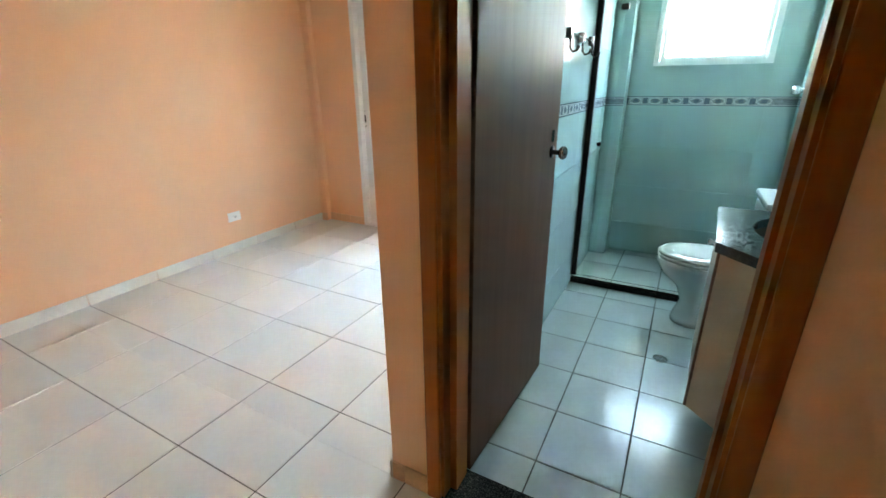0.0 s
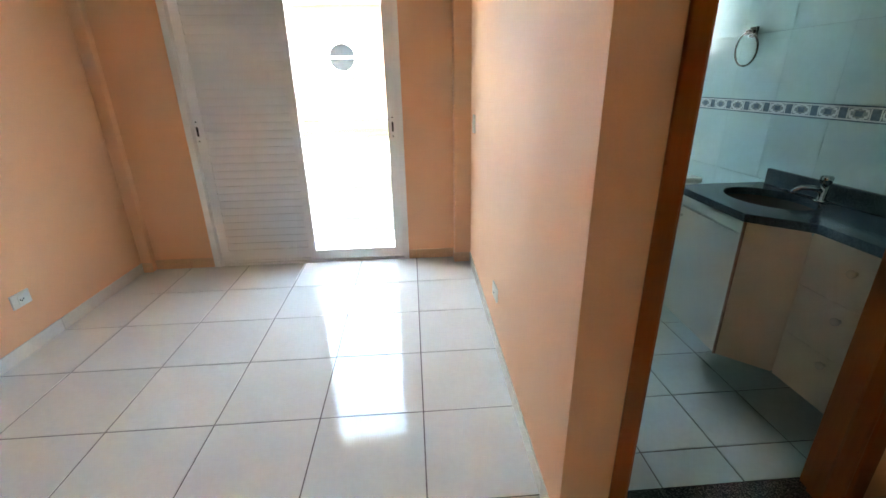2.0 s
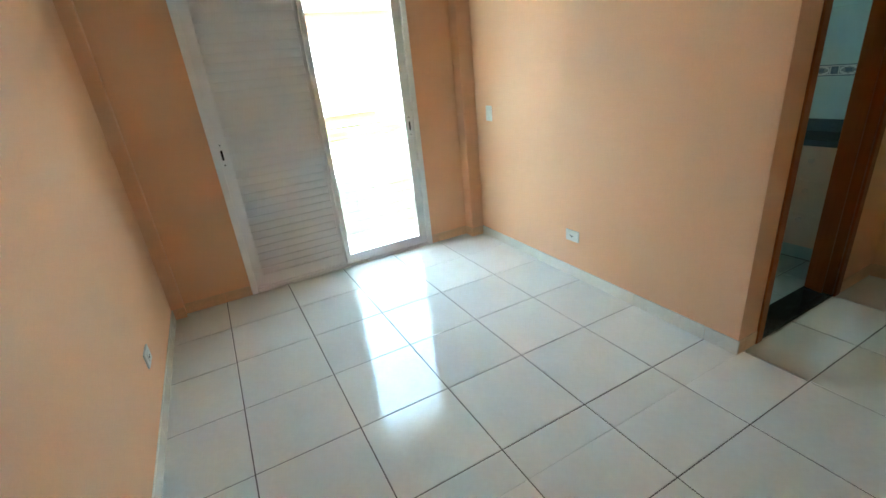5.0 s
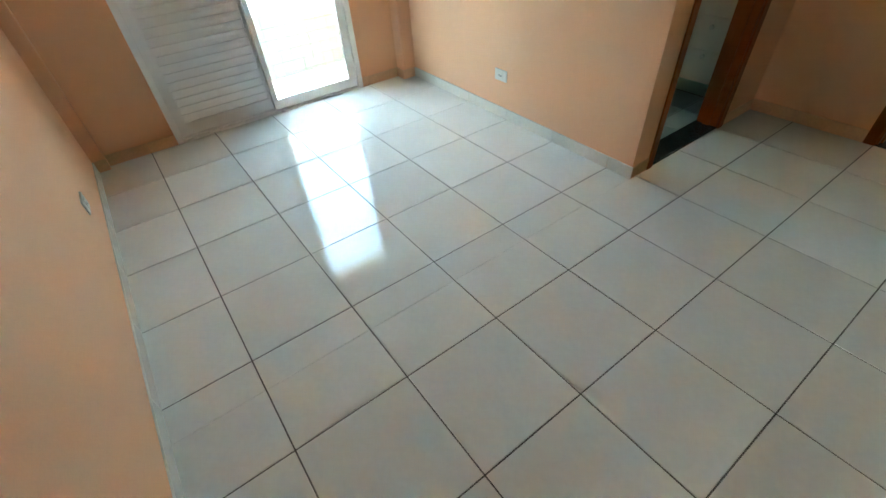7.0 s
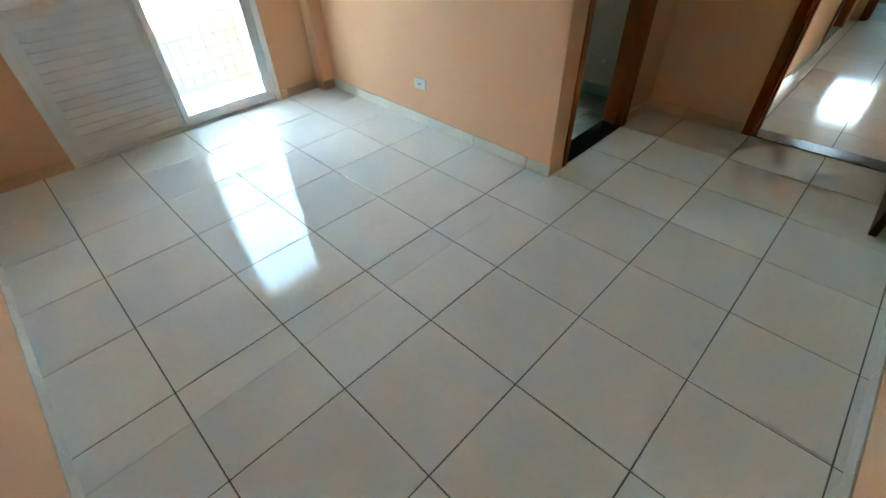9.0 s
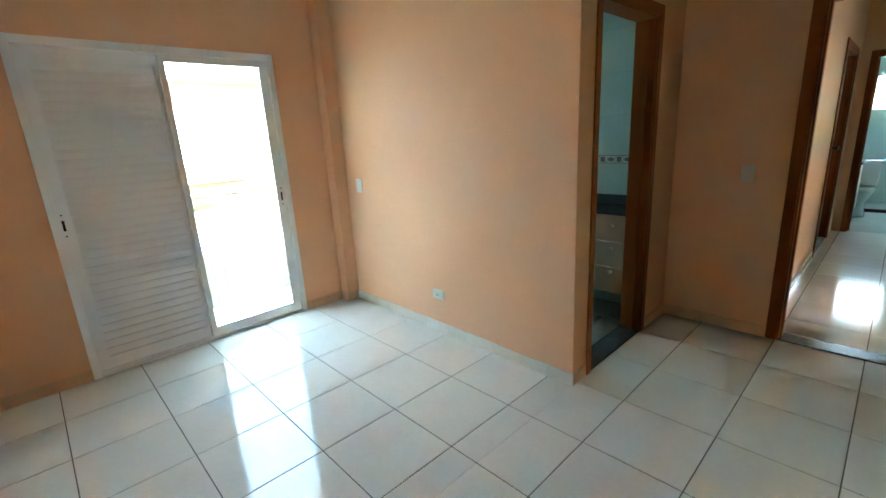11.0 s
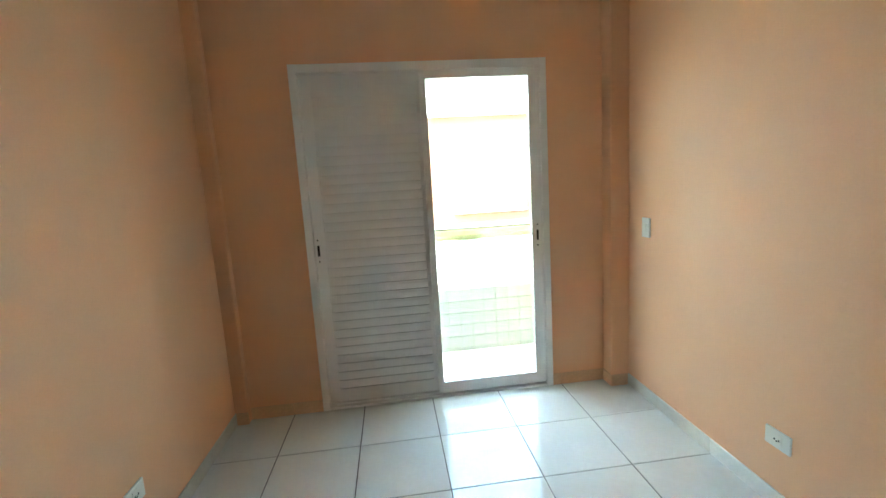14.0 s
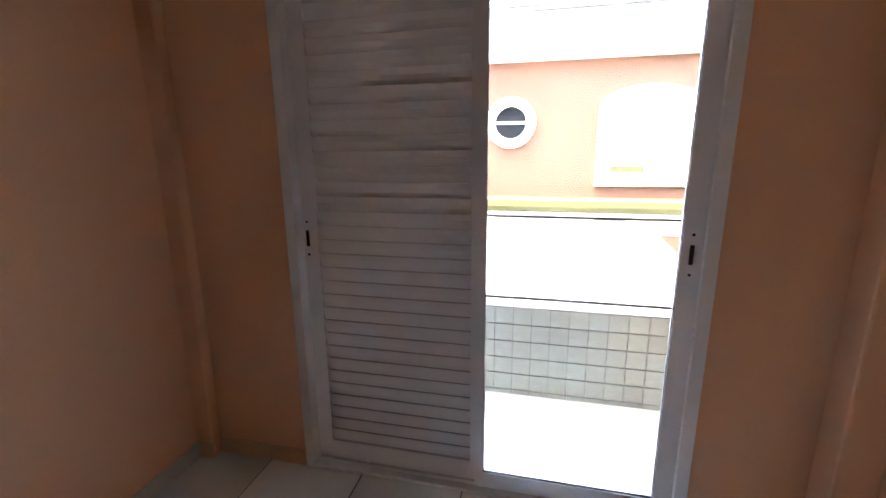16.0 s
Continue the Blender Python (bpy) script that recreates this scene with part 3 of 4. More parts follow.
def arch_poly(x0, x1, z0, z1, n=14):
    spring = z1 - (x1 - x0) * 0.22
    c, r = (x0 + x1) / 2, (x1 - x0) / 2
    pts = [(x0, z0), (x1, z0)]
    return pts + [(c + r * math.cos(math.pi * k / n), spring + (z1 - spring) * math.sin(math.pi * k / n)) for k in range(n + 1)]


def arch_prism(x0, x1, z0, z1, y0, y1):
    bm = bmesh.new()
    p = arch_poly(x0, x1, z0, z1)
    loft(bm, [[(x, y, z) for x, z in p] for y in (y0, y1)], smooth=False)
    return bm


HY = 7.85
house = thing("house", (1, HY + 3, -3.1), "orange rendered house with white fascia, olive moulding, round and arched windows", "house")
part("upper_wall", boxes((-7, 10, HY, HY + 6, 0.56, 2.60)), FACADE, house, "orange rendered upper wall")
part("lower_wall", boxes((-7, 10, HY + 0.02, HY + 6, -3.1, 0.45)), WHITE_RENDER, house, "white rendered lower wall")
bm = bmesh.new()
prof = [(HY + 0.3, 0.40), (HY - 0.06, 0.40), (HY - 0.10, 0.45), (HY - 0.20, 0.50), (HY - 0.225, 0.58), (HY - 0.22, 0.67), (HY - 0.19, 0.70), (HY + 0.3, 0.715)]
loft(bm, [[(-7.1, y, z) for y, z in prof], [(10.1, y, z) for y, z in prof]], smooth=False)
part("moulding", bm, OLIVE, house, "olive yellow string moulding")
part("fascia", boxes((-7.2, 10.2, HY - 0.18, HY + 6.2, 2.60, 3.26), bevel=0.03), WHITE_RENDER, house, "white fascia band")
part("gutter", boxes((-7.25, 10.25, HY - 0.24, HY - 0.185, 3.19, 3.258), bevel=0.015), GUTTER, house, "weathered grey gutter")
part("beam_end", boxes((1.02, 1.40, HY - 0.16, HY + 0.01, 0.175, 0.375), bevel=0.01), EXTERIOR, house, "cream beam end")
bm = bmesh.new()
loft(bm, [[(1.89, y, 0.17), (3.3, y, 0.17), (3.3, y, -1.1)] for y in (HY - 0.06, HY + 0.03)], smooth=False)
part("stair_flank", bm, FACADE, house, "sloping orange rendered flank")
bm = bmesh.new()
loft(bm, [[(x, HY - 0.25, 3.262), (x, HY + 3.0, 4.0), (x, HY + 6.3, 3.262)] for x in (-7.3, 10.3)], smooth=False)
part("roof", bm, ROOF_TILE, house, "weathered clay tile roof")
for cx in (-0.255, -4.6, 5.4):
    w = part("round_window", ring_mesh(cx, HY - 0.05, HY + 0.01, 1.775, 0.226, 0.36), WHITE_RENDER, house, "round window with a white surround")
    part("pane", disc(cx, HY - 0.012, HY + 0.005, 1.775, 0.228), DARK_GLASS, w, "dark glass")
    part("glazing_bar", boxes((cx - 0.226, cx + 0.226, HY - 0.035, HY - 0.013, 1.757, 1.793)), WHITE_METAL, w)
for x0 in (0.96, 6.6, -3.2):
    w = part("arched_window", arch_prism(x0, x0 + 1.34, 0.885, 2.24, HY - 0.05, HY + 0.01), WHITE_RENDER, house, "arched window with a white surround")
    part("shutter", arch_prism(x0 + 0.13, x0 + 0.665, 1.0, 2.05, HY - 0.075, HY - 0.051), WHITE_METAL, w, "white shutter")
    part("shutter", arch_prism(x0 + 0.675, x0 + 1.21, 1.0, 2.05, HY - 0.075, HY - 0.051), WHITE_METAL, w, "white shutter")
    part("sill", boxes((x0 - 0.01, x0 + 1.35, HY - 0.075, HY - 0.051, 0.875, 0.93), bevel=0.006), WHITE_RENDER, w)
    part("slot", boxes((x0 + 0.19, x0 + 0.64, HY - 0.084, HY - 0.0755, 1.07, 1.16)), OLIVE, w, "olive yellow slot")
    part("slot_edge", boxes((x0 + 0.19, x0 + 0.64, HY - 0.088, HY - 0.0755, 1.05, 1.068)), GUTTER, w, "dark lower edge of the slot")

# ---- sockets and switches ----
def wall_plate(name, centre, normal, w, h, label, category, socket):
    """A plate on a wall, its module and its holes or rocker, built in the wall's own axes."""
    o = thing(name, centre, label, category, "wall sockets" if socket else "light switches")
    n = Vector(normal)
    ang = math.atan2(n.y, n.x) + math.pi / 2
    o.matrix_basis = Matrix.Translation(centre) @ Matrix.Rotation(ang, 4, 'Z')
    ORIGIN[o.name] = Vector((0, 0, 0))
    part("plate", boxes((-w / 2, w / 2, -0.009, 0.0, -h / 2, h / 2), bevel=0.004), PLASTIC, o)
    if socket:
        part("module", boxes((-0.022, 0.022, -0.012, -0.009, -0.024, 0.024), bevel=0.002), PLASTIC, o)
        bm = bmesh.new()
        for x in (-0.010, 0.010):
            tube(bm, [(x, -0.0118, 0.0), (x, -0.0128, 0.0)], 0.0042, 10)
        tube(bm, [(0, -0.0118, -0.006), (0, -0.0128, -0.006)], 0.0042, 10)
        part("contact_holes", bm, DARK_HOLE, o, "dark contact holes")
    else:
        part("rocker", boxes((-0.012, 0.012, -0.015, -0.009, -0.022, 0.022), bevel=0.003), PLASTIC, o)
    return o


def on_right_wall(y, z):
    return tuple(SKEW @ Vector((RX - 0.0005, y, z)))


wall_plate("wall_socket", on_right_wall(1.425, 0.306), (-1, 0, 0), 0.118, 0.078, "ivory plastic wall socket low on the peach wall", "socket", True)
wall_plate("wall_socket", (LX + 0.0005, 1.61, 0.306), (1, 0, 0), 0.118, 0.078, "ivory plastic wall socket low on the peach wall", "socket", True)
wall_plate("light_switch", on_right_wall(2.384, 1.088), (-1, 0, 0), 0.078, 0.118, "ivory plastic light switch near the balcony door", "switch", False)
wall_plate("light_switch", (EX - 0.0005, -0.18, 1.12), (-1, 0, 0), 0.078, 0.118, "ivory plastic light switch beside the bedroom door", "switch", False)

# ---- bathroom window ----
bwin = thing("bathroom_window", (2.11, QF + 0.06, WZ0), "white aluminium bathroom window with frosted glass", "window", kind="structure")
part("frame", boxes((WX0 + 0.001, WX0 + 0.04, QF - 0.004, QF + 0.09, WZ0 + 0.001, WZ1 - 0.001), (WX1 - 0.04, WX1 - 0.001, QF - 0.004, QF + 0.09, WZ0 + 0.001, WZ1 - 0.001),
     (WX0 + 0.04, WX1 - 0.04, QF - 0.004, QF + 0.09, WZ0 + 0.001, WZ0 + 0.035), (WX0 + 0.04, WX1 - 0.04, QF - 0.004, QF + 0.09, WZ1 - 0.035, WZ1 - 0.001)), WHITE_METAL, bwin)
sash = part("sash", boxes((WX0 + 0.042, WX0 + 0.072, QF + 0.02, QF + 0.05, WZ0 + 0.036, WZ1 - 0.036), (WX1 - 0.072, WX1 - 0.042, QF + 0.02, QF + 0.05, WZ0 + 0.036, WZ1 - 0.036),
     (WX0 + 0.072, WX1 - 0.072, QF + 0.02, QF + 0.05, WZ0 + 0.036, WZ0 + 0.060), (WX0 + 0.072, WX1 - 0.072, QF + 0.02, QF + 0.05, WZ1 - 0.066, WZ1 - 0.036)), WHITE_METAL, bwin)
fp = part("pane", boxes((WX0 + 0.0725, WX1 - 0.0725, QF + 0.03, QF + 0.034, WZ0 + 0.0605, WZ1 - 0.0665)), FROST, sash, "frosted glass pane")
fp.visible_shadow = False
part("latch", boxes((2.085, 2.155, QF - 0.012, QF + 0.019, WZ0 + 0.040, WZ0 + 0.058), (2.113, 2.127, QF - 0.03, QF - 0.012, WZ0 + 0.030, WZ0 + 0.056), bevel=0.003), WHITE_METAL, sash, "small white latch")

# ---- shower screen ----
TY = 2.30
sh = thing("shower_screen", (2.06, TY, 0), "sliding glass shower screen with black metal track and posts", "shower screen")
part("bottom_track", boxes((QL + 0.002, QR - 0.002, TY - 0.024, TY + 0.024, 0.0, 0.026), (QL + 0.002, QR - 0.002, TY - 0.022, TY - 0.018, 0.026, 0.034), (QL + 0.002, QR - 0.002, TY + 0.006, TY + 0.010, 0.026, 0.034)), BLACK_METAL, sh)
part("top_track", boxes((QL + 0.002, QR - 0.002, TY - 0.025, TY + 0.025, 1.86, 1.91), bevel=0.003), BLACK_METAL, sh)
part("wall_post", boxes((QL + 0.002, QL + 0.036, TY - 0.022, TY + 0.022, 0.056, 1.86), bevel=0.002), BLACK_METAL, sh)
part("wall_post", boxes((2.600, 2.622, TY - 0.014, TY + 0.014, 0.056, 1.86), bevel=0.002), BLACK_METAL, sh)
g = part("fixed_pane", boxes((QL + 0.036, 1.622, TY - 0.011, TY - 0.005, 0.056, 1.86)), GREEN_GLASS, sh, "pale green glass pane")
g.visible_shadow = False
g = part("sliding_pane", boxes((1.552, 2.599, TY + 0.005, TY + 0.011, 0.056, 1.86)), GREEN_GLASS, sh, "pale green sliding glass pane")
g.visible_shadow = False
bm = bmesh.new()
tube(bm, [(1.565, TY - 0.035, 0.98), (1.565, TY - 0.011, 0.98)], [0.014, 0.010])
part("pull_knob", bm, BLACK_METAL, sh, "small black pull knob")
part("roller_clip", boxes((1.60, 1.645, TY - 0.022, TY + 0.020, 1.735, 1.765), bevel=0.003), DARK_CHROME, sh, "small dark glass clip")
bm = bmesh.new()
tube(bm, [(2.02, TY - 0.05, 0.028), (2.02, TY - 0.03, 0.028)], 0.012)
part("roller_stop", bm, BLACK_METAL, sh)


# ---- toilet ----
def oval(cx, cy, z, rx0, rx1, ry, n=32, square=1.0):
    """An egg-shaped loop: rx0 towards the front (-x), rx1 towards the back."""
    out = []
    for k in range(n):
        a = 2 * math.pi * k / n
        c, s = math.cos(a), math.sin(a)
        c2, s2 = math.copysign(abs(c) ** square, c), math.copysign(abs(s) ** square, s)
        out.append((cx + (rx1 if c > 0 else rx0) * c2, cy + ry * s2, z))
    return out


def toilet(cx, cy, label):
    """A close-coupled toilet facing -x, its bowl centred on cx, cy."""
    t = thing("toilet", (cx, cy, 0), label, "toilet")
    bm = bmesh.new()
    loft(bm, [oval(cx + 0.04, cy, 0.0, 0.155, 0.20, 0.112, square=0.8), oval(cx + 0.04, cy, 0.03, 0.15, 0.20, 0.108, square=0.8), oval(cx + 0.045, cy, 0.13, 0.125, 0.18, 0.092, square=0.85),
              oval(cx + 0.03, cy, 0.22, 0.145, 0.19, 0.105), oval(cx, cy, 0.30, 0.205, 0.22, 0.148), oval(cx, cy, 0.36, 0.235, 0.235, 0.172), oval(cx, cy, 0.385, 0.238, 0.238, 0.176), oval(cx, cy, 0.392, 0.230, 0.23, 0.168)])
    part("bowl", bm, CERAMIC, t)
    bm = bmesh.new()
    loft(bm, [oval(cx, cy, 0.393, 0.236, 0.215, 0.178), oval(cx, cy, 0.400, 0.242, 0.218, 0.184), oval(cx, cy, 0.412, 0.240, 0.217, 0.182), oval(cx, cy, 0.4145, 0.234, 0.213, 0.177)])
    part("seat", bm, CERAMIC, t, "white plastic seat ring")
    bm = bmesh.new()
    loft(bm, [oval(cx, cy, 0.415, 0.238, 0.218, 0.181), oval(cx, cy, 0.425, 0.241, 0.219, 0.183), oval(cx, cy, 0.435, 0.225, 0.21, 0.172), oval(cx, cy, 0.441, 0.17, 0.18, 0.13)])
    part("lid", bm, CERAMIC, t, "closed white seat lid")
    bm = bmesh.new()
    bx0, bx1 = cx + 0.20, cx + 0.405
    loft(bm, [[(bx0 + 0.03, cy - 0.15, 0.36), (bx1 - 0.01, cy - 0.15, 0.36), (bx1 - 0.01, cy + 0.15, 0.36), (bx0 + 0.03, cy + 0.15, 0.36)],
              [(bx0 + 0.005, cy - 0.185, 0.46), (bx1, cy - 0.185, 0.46), (bx1, cy + 0.185, 0.46), (bx0 + 0.005, cy + 0.185, 0.46)],
              [(bx0, cy - 0.195, 0.755), (bx1, cy - 0.195, 0.755), (bx1, cy + 0.195, 0.755), (bx0, cy + 0.195, 0.755)]], smooth=False)
    bmesh.ops.bevel(bm, geom=list(bm.edges), offset=0.02, segments=3, profile=0.6, affect='EDGES')
    part("cistern", bm, CERAMIC, t)
    ld = part("cistern_lid", boxes((bx0 - 0.008, bx1, cy - 0.203, cy + 0.203, 0.756, 0.79), bevel=0.012), CERAMIC, t)
    bm = bmesh.new()
    tube(bm, [((bx0 + bx1) / 2, cy, 0.789), ((bx0 + bx1) / 2, cy, 0.797)], [0.028, 0.024], 20)
    part("flush_button", bm, CHROME, ld, "chrome push button")
    for dy in (-0.08, 0.08):
        bm = bmesh.new()
        tube(bm, [(cx + 0.20, cy + dy - 0.02, 0.425), (cx + 0.20, cy + dy + 0.02, 0.425)], 0.011)
        part("lid_hinge", bm, PLASTIC, t)
    return t


toilet(2.245, 2.05, "white china close-coupled toilet, lid closed, beside the vanity")

# ---- vanity: wall-hung cabinet, granite top, basin, tap ----
VA, VB, VC, VD = (2.222, 1.395), (2.197, 0.905), (2.345, 0.755), (2.345, QN + 0.004)
VW = QR - 0.001
van = thing("vanity_cabinet", (2.45, 0.9, 0.21), "wall-hung white laminate vanity cabinet with angled front", "cabinet")
carcass = [(VW, VD[1]), (VW, VA[1]), (VA[0] + 0.016, VA[1]), (VB[0] + 0.017, VB[1] + 0.006), (VC[0] + 0.016, VC[1] + 0.008), (VD[0] + 0.016, VD[1])]
part("body", prism(carcass, 0.212, 0.690), EDGE_LAM, van, "pink-beige laminate carcass")
part("end_panel", boxes((VA[0] + 0.017, VW, VA[1] - 0.016, VA[1], 0.6905, 0.826)), EDGE_LAM, van, "pink-beige laminate end panel")


def front(p, q, z0, z1, inset=0.003, thick=0.016):
    """A panel on the line p to q in plan, facing the room."""
    a, b = Vector((*p, 0)), Vector((*q, 0))
    d = (b - a).normalized()
    n = Vector((d.y, -d.x, 0))
    if n.x > 0:
        n = -n
    a, b = a + d * inset, b - d * inset
    pts = [a, b, b - n * thick, a - n * thick]
    return prism([(v.x, v.y) for v in pts], z0 + inset, z1 - inset, 0.0015), n


def knob(p, n, parent, mat=CHROME, label="small chrome knob"):
    p, n = Vector(p), Vector(n)
    bm = bmesh.new()
    tube(bm, [p, p + n * 0.010, p + n * 0.014, p + n * 0.024, p + n * 0.028], [0.006, 0.006, 0.013, 0.014, 0.009], 14)
    part("knob", bm, mat, parent, label)


bm, n = front(VA, VB, 0.212, 0.770)
d1 = part("cabinet_door", bm, LAMINATE, van, "white laminate door")
knob((VA[0] - 0.004, VA[1] - 0.06, 0.725), n, d1)
bm, n = front(VA, VB, 0.771, 0.825, 0.0015)
part("top_rail", bm, LAMINATE, van, "narrow white laminate rail under the worktop")
bm = bmesh.new()
tube(bm, [(VB[0] + 0.002, VB[1] + 0.002, 0.214), (VB[0] + 0.002, VB[1] + 0.002, 0.824)], 0.0065, 10)
part("edge_strip", bm, STRIP_LAM, van, "red-brown edge strip at the cabinet's corner")
bm, n = front(VB, VC, 0.212, 0.826)
part("angled_panel", bm, EDGE_LAM, van, "beige laminate angled panel")
for k in range(3):
    z0, z1 = 0.212 + k * 0.204, 0.212 + (k + 1) * 0.204
    bm, n = front(VC, VD, z0, z1, 0.0009)
    dr = part("drawer", bm, DRAWER_LAM, van, "pale beige laminate drawer front")
    knob((VC[0], 0.565, (0.385, 0.565, 0.745)[k]), n, dr, KNOB, "pale cream knob")

top = thing("granite_worktop", (2.45, 0.9, 0.826), "grey-blue polished granite vanity top with an oval basin cut-out", "worktop")
outer = [(VW, VD[1]), (VW, VA[1] + 0.012), (VA[0] - 0.014, VA[1] + 0.012), (VB[0] - 0.014, VB[1] - 0.006), (VC[0] - 0.006, VC[1] - 0.014), (VD[0] - 0.014, VD[1])]
SX, SY, SRX, SRY = 2.452, 1.115, 0.150, 0.205
hole = [(SX + SRX * math.cos(2 * math.pi * k / 40), SY + SRY * math.sin(2 * math.pi * k / 40)) for k in range(40)]
bm = bmesh.new()
for z in (0.827, 0.860):
    es = []
    for lp in (outer, hole):
        vs = [bm.verts.new((x, y, z)) for x, y in lp]
        es += [bm.edges.new((vs[i], vs[(i + 1) % len(vs)])) for i in range(len(vs))]
    bmesh.ops.triangle_fill(bm, use_beauty=True, edges=es)
bm.verts.ensure_lookup_table()
no, nh = len(outer), len(hole)
for off, cnt in ((0, no), (no, nh)):
    for i in range(cnt):
        a, b = off + i, off + (i + 1) % cnt
        bm.faces.new((bm.verts[a], bm.verts[b], bm.verts[b + no + nh], bm.verts[a + no + nh]))
part("slab", bm, GRANITE, top)
part("upstand", boxes((VW - 0.02, VW, VD[1], 1.375, 0.861, 0.935), bevel=0.002), GRANITE, top, "granite upstand")
basin = thing("basin", (SX, SY, 0.70), "dark brown glazed oval undermount basin", "sink")
bm = bmesh.new()
lps = []
for f, z in ((1.04, 0.826), (1.0, 0.815), (0.95, 0.78), (0.82, 0.735), (0.55, 0.705), (0.15, 0.70)):
    lps.append([(SX + SRX * f * math.cos(2 * math.pi * k / 40), SY + SRY * f * math.sin(2 * math.pi * k / 40), z) for k in range(40)])
loft(bm, lps, close_top=True, close_bottom=False)
part("bowl", bm, BASIN, basin)
bm = bmesh.new()
tube(bm, [(SX, SY, 0.7005), (SX, SY, 0.704)], [0.022, 0.020], 18)
part("drain", bm, CHROME, basin, "chrome drain")

tap = thing("tap", (2.60, 1.02, 0.86), "chrome basin tap on the granite top", "tap")
bm = bmesh.new()
tube(bm, [(2.605, 1.02, 0.861), (2.605, 1.02, 0.868), (2.605, 1.02, 0.870), (2.605, 1.02, 0.925)], [0.026, 0.026, 0.016, 0.015], 16)
part("body", bm, WORN_CHROME, tap)
bm = bmesh.new()
tube(bm, [(2.60, 1.02, 0.905), (2.57, 1.035, 0.918), (2.535, 1.055, 0.915), (2.515, 1.066, 0.900), (2.51, 1.069, 0.888)], [0.012, 0.0115, 0.011, 0.0105, 0.0105], 14)
part("spout", bm, WORN_CHROME, tap)
bm = bmesh.new()
tube(bm, [(2.605, 1.02, 0.925), (2.605, 1.02, 0.935), (2.605, 1.02, 0.938), (2.605, 1.02, 0.965), (2.605, 1.02, 0.97)], [0.009, 0.009, 0.021, 0.023, 0.017], 8)
part("tap_handle", bm, WORN_CHROME, tap, "fluted chrome handle")

# ---- bathroom fittings on the walls ----
ringo = thing("towel_ring", (QR, 1.69, 1.56), "chrome towel ring hanging on the tiled wall", "towel ring")
part("mount", boxes((QR - 0.014, QR, 1.665, 1.715, 1.54, 1.59), (QR - 0.045, QR - 0.014, 1.678, 1.702, 1.553, 1.577), bevel=0.004), DARK_CHROME, ringo)
bm = bmesh.new()
tube(bm, [(QR - 0.038 + 0.012 * math.sin(math.pi * k / 36), 1.69 + 0.078 * math.sin(2 * math.pi * k / 36), 1.485 + 0.078 * math.cos(2 * math.pi * k / 36)) for k in range(37)], 0.0048, 8, False)
part("ring", bm, DARK_CHROME, ringo)

valve = thing("shower_valve", (QR, 2.857, 1.29), "chrome shower valve on the tiled wall", "shower valve")
bm = bmesh.new()
tube(bm, [(QR, 2.857, 1.29), (QR - 0.008, 2.857, 1.29), (QR - 0.009, 2.857, 1.29), (QR - 0.05, 2.857, 1.29)], [0.034, 0.032, 0.014, 0.014], 16)
part("stem", bm, CHROME, valve)
bm = bmesh.new()
tube(bm, [(QR - 0.05, 2.857, 1.29), (QR - 0.056, 2.857, 1.29), (QR - 0.085, 2.857, 1.29), (QR - 0.09, 2.857, 1.29)], [0.016, 0.026, 0.028, 0.02], 8)
part("handle", bm, CHROME, valve)


hooks = thing("hook_rail", (QL, 1.9, 1.565), "dark metal rail with three robe hooks on the tiled wall", "hook rail")
bm = bmesh.new()
tube(bm, [(QL + 0.018, 1.60, 1.565), (QL + 0.018, 2.15, 1.565)], 0.004, 8)
part("rail", bm, CHROME, hooks, "thin chrome rail")
for y in (1.60, 1.88, 2.13):
    z = 1.565
    part("block", boxes((QL, QL + 0.028, y - 0.024, y + 0.024, z - 0.024, z + 0.024), bevel=0.004), DARK_CHROME, hooks)
    bm = bmesh.new()
    tube(bm, [(QL + 0.020, y, z - 0.02), (QL + 0.022, y, z - 0.065), (QL + 0.036, y, z - 0.082), (QL + 0.056, y, z - 0.076), (QL + 0.064, y, z - 0.055)], [0.006, 0.006, 0.006, 0.006, 0.008], 10)
    part("hook", bm, DARK_CHROME, hooks)

dr = thing("floor_drain", (2.11, 1.53, 0.0), "small round metal floor drain in the bathroom tiles", "drain")
bm = bmesh.new()
tube(bm, [(2.11 + 0.032 * math.cos(2 * math.pi * k / 28), 1.53 + 0.032 * math.sin(2 * math.pi * k / 28), 0.001) for k in range(29)], 0.004, 8, False)
part("rim", bm, CHROME, dr)
bm = bmesh.new()
for k in range(5):
    box(bm, 2.083, 2.137, 1.504 + k * 0.012, 1.512 + k * 0.012, 0.0005, 0.002)
part("grate", bm, CHROME, dr)

# ---- far bathroom ----
toilet(7.9, -0.50, "white china toilet in the far bathroom")
cab = thing("far_vanity_cabinet", (7.2, -0.38, 0.0), "white laminate vanity cabinet in the far bathroom", "cabinet")
part("body", boxes((6.95, 7.48, -0.52, -0.205, 0.2, 0.82), bevel=0.004), LAMINATE, cab)
part("worktop", boxes((6.93, 7.50, -0.54, -0.205, 0.821, 0.85), bevel=0.003), GRANITE, cab, "grey granite worktop")
kerb = thing("far_shower_track", (8.33, -1.0, 0), "black metal shower track in the far bathroom", "shower track")
part("bar", boxes((8.31, 8.35, -1.795, -0.205, 0.0, 0.05), bevel=0.004), BLACK_METAL, kerb)
part("post", boxes((8.315, 8.345, -1.30, -1.27, 0.05, 1.9), bevel=0.003), BLACK_METAL, kerb)

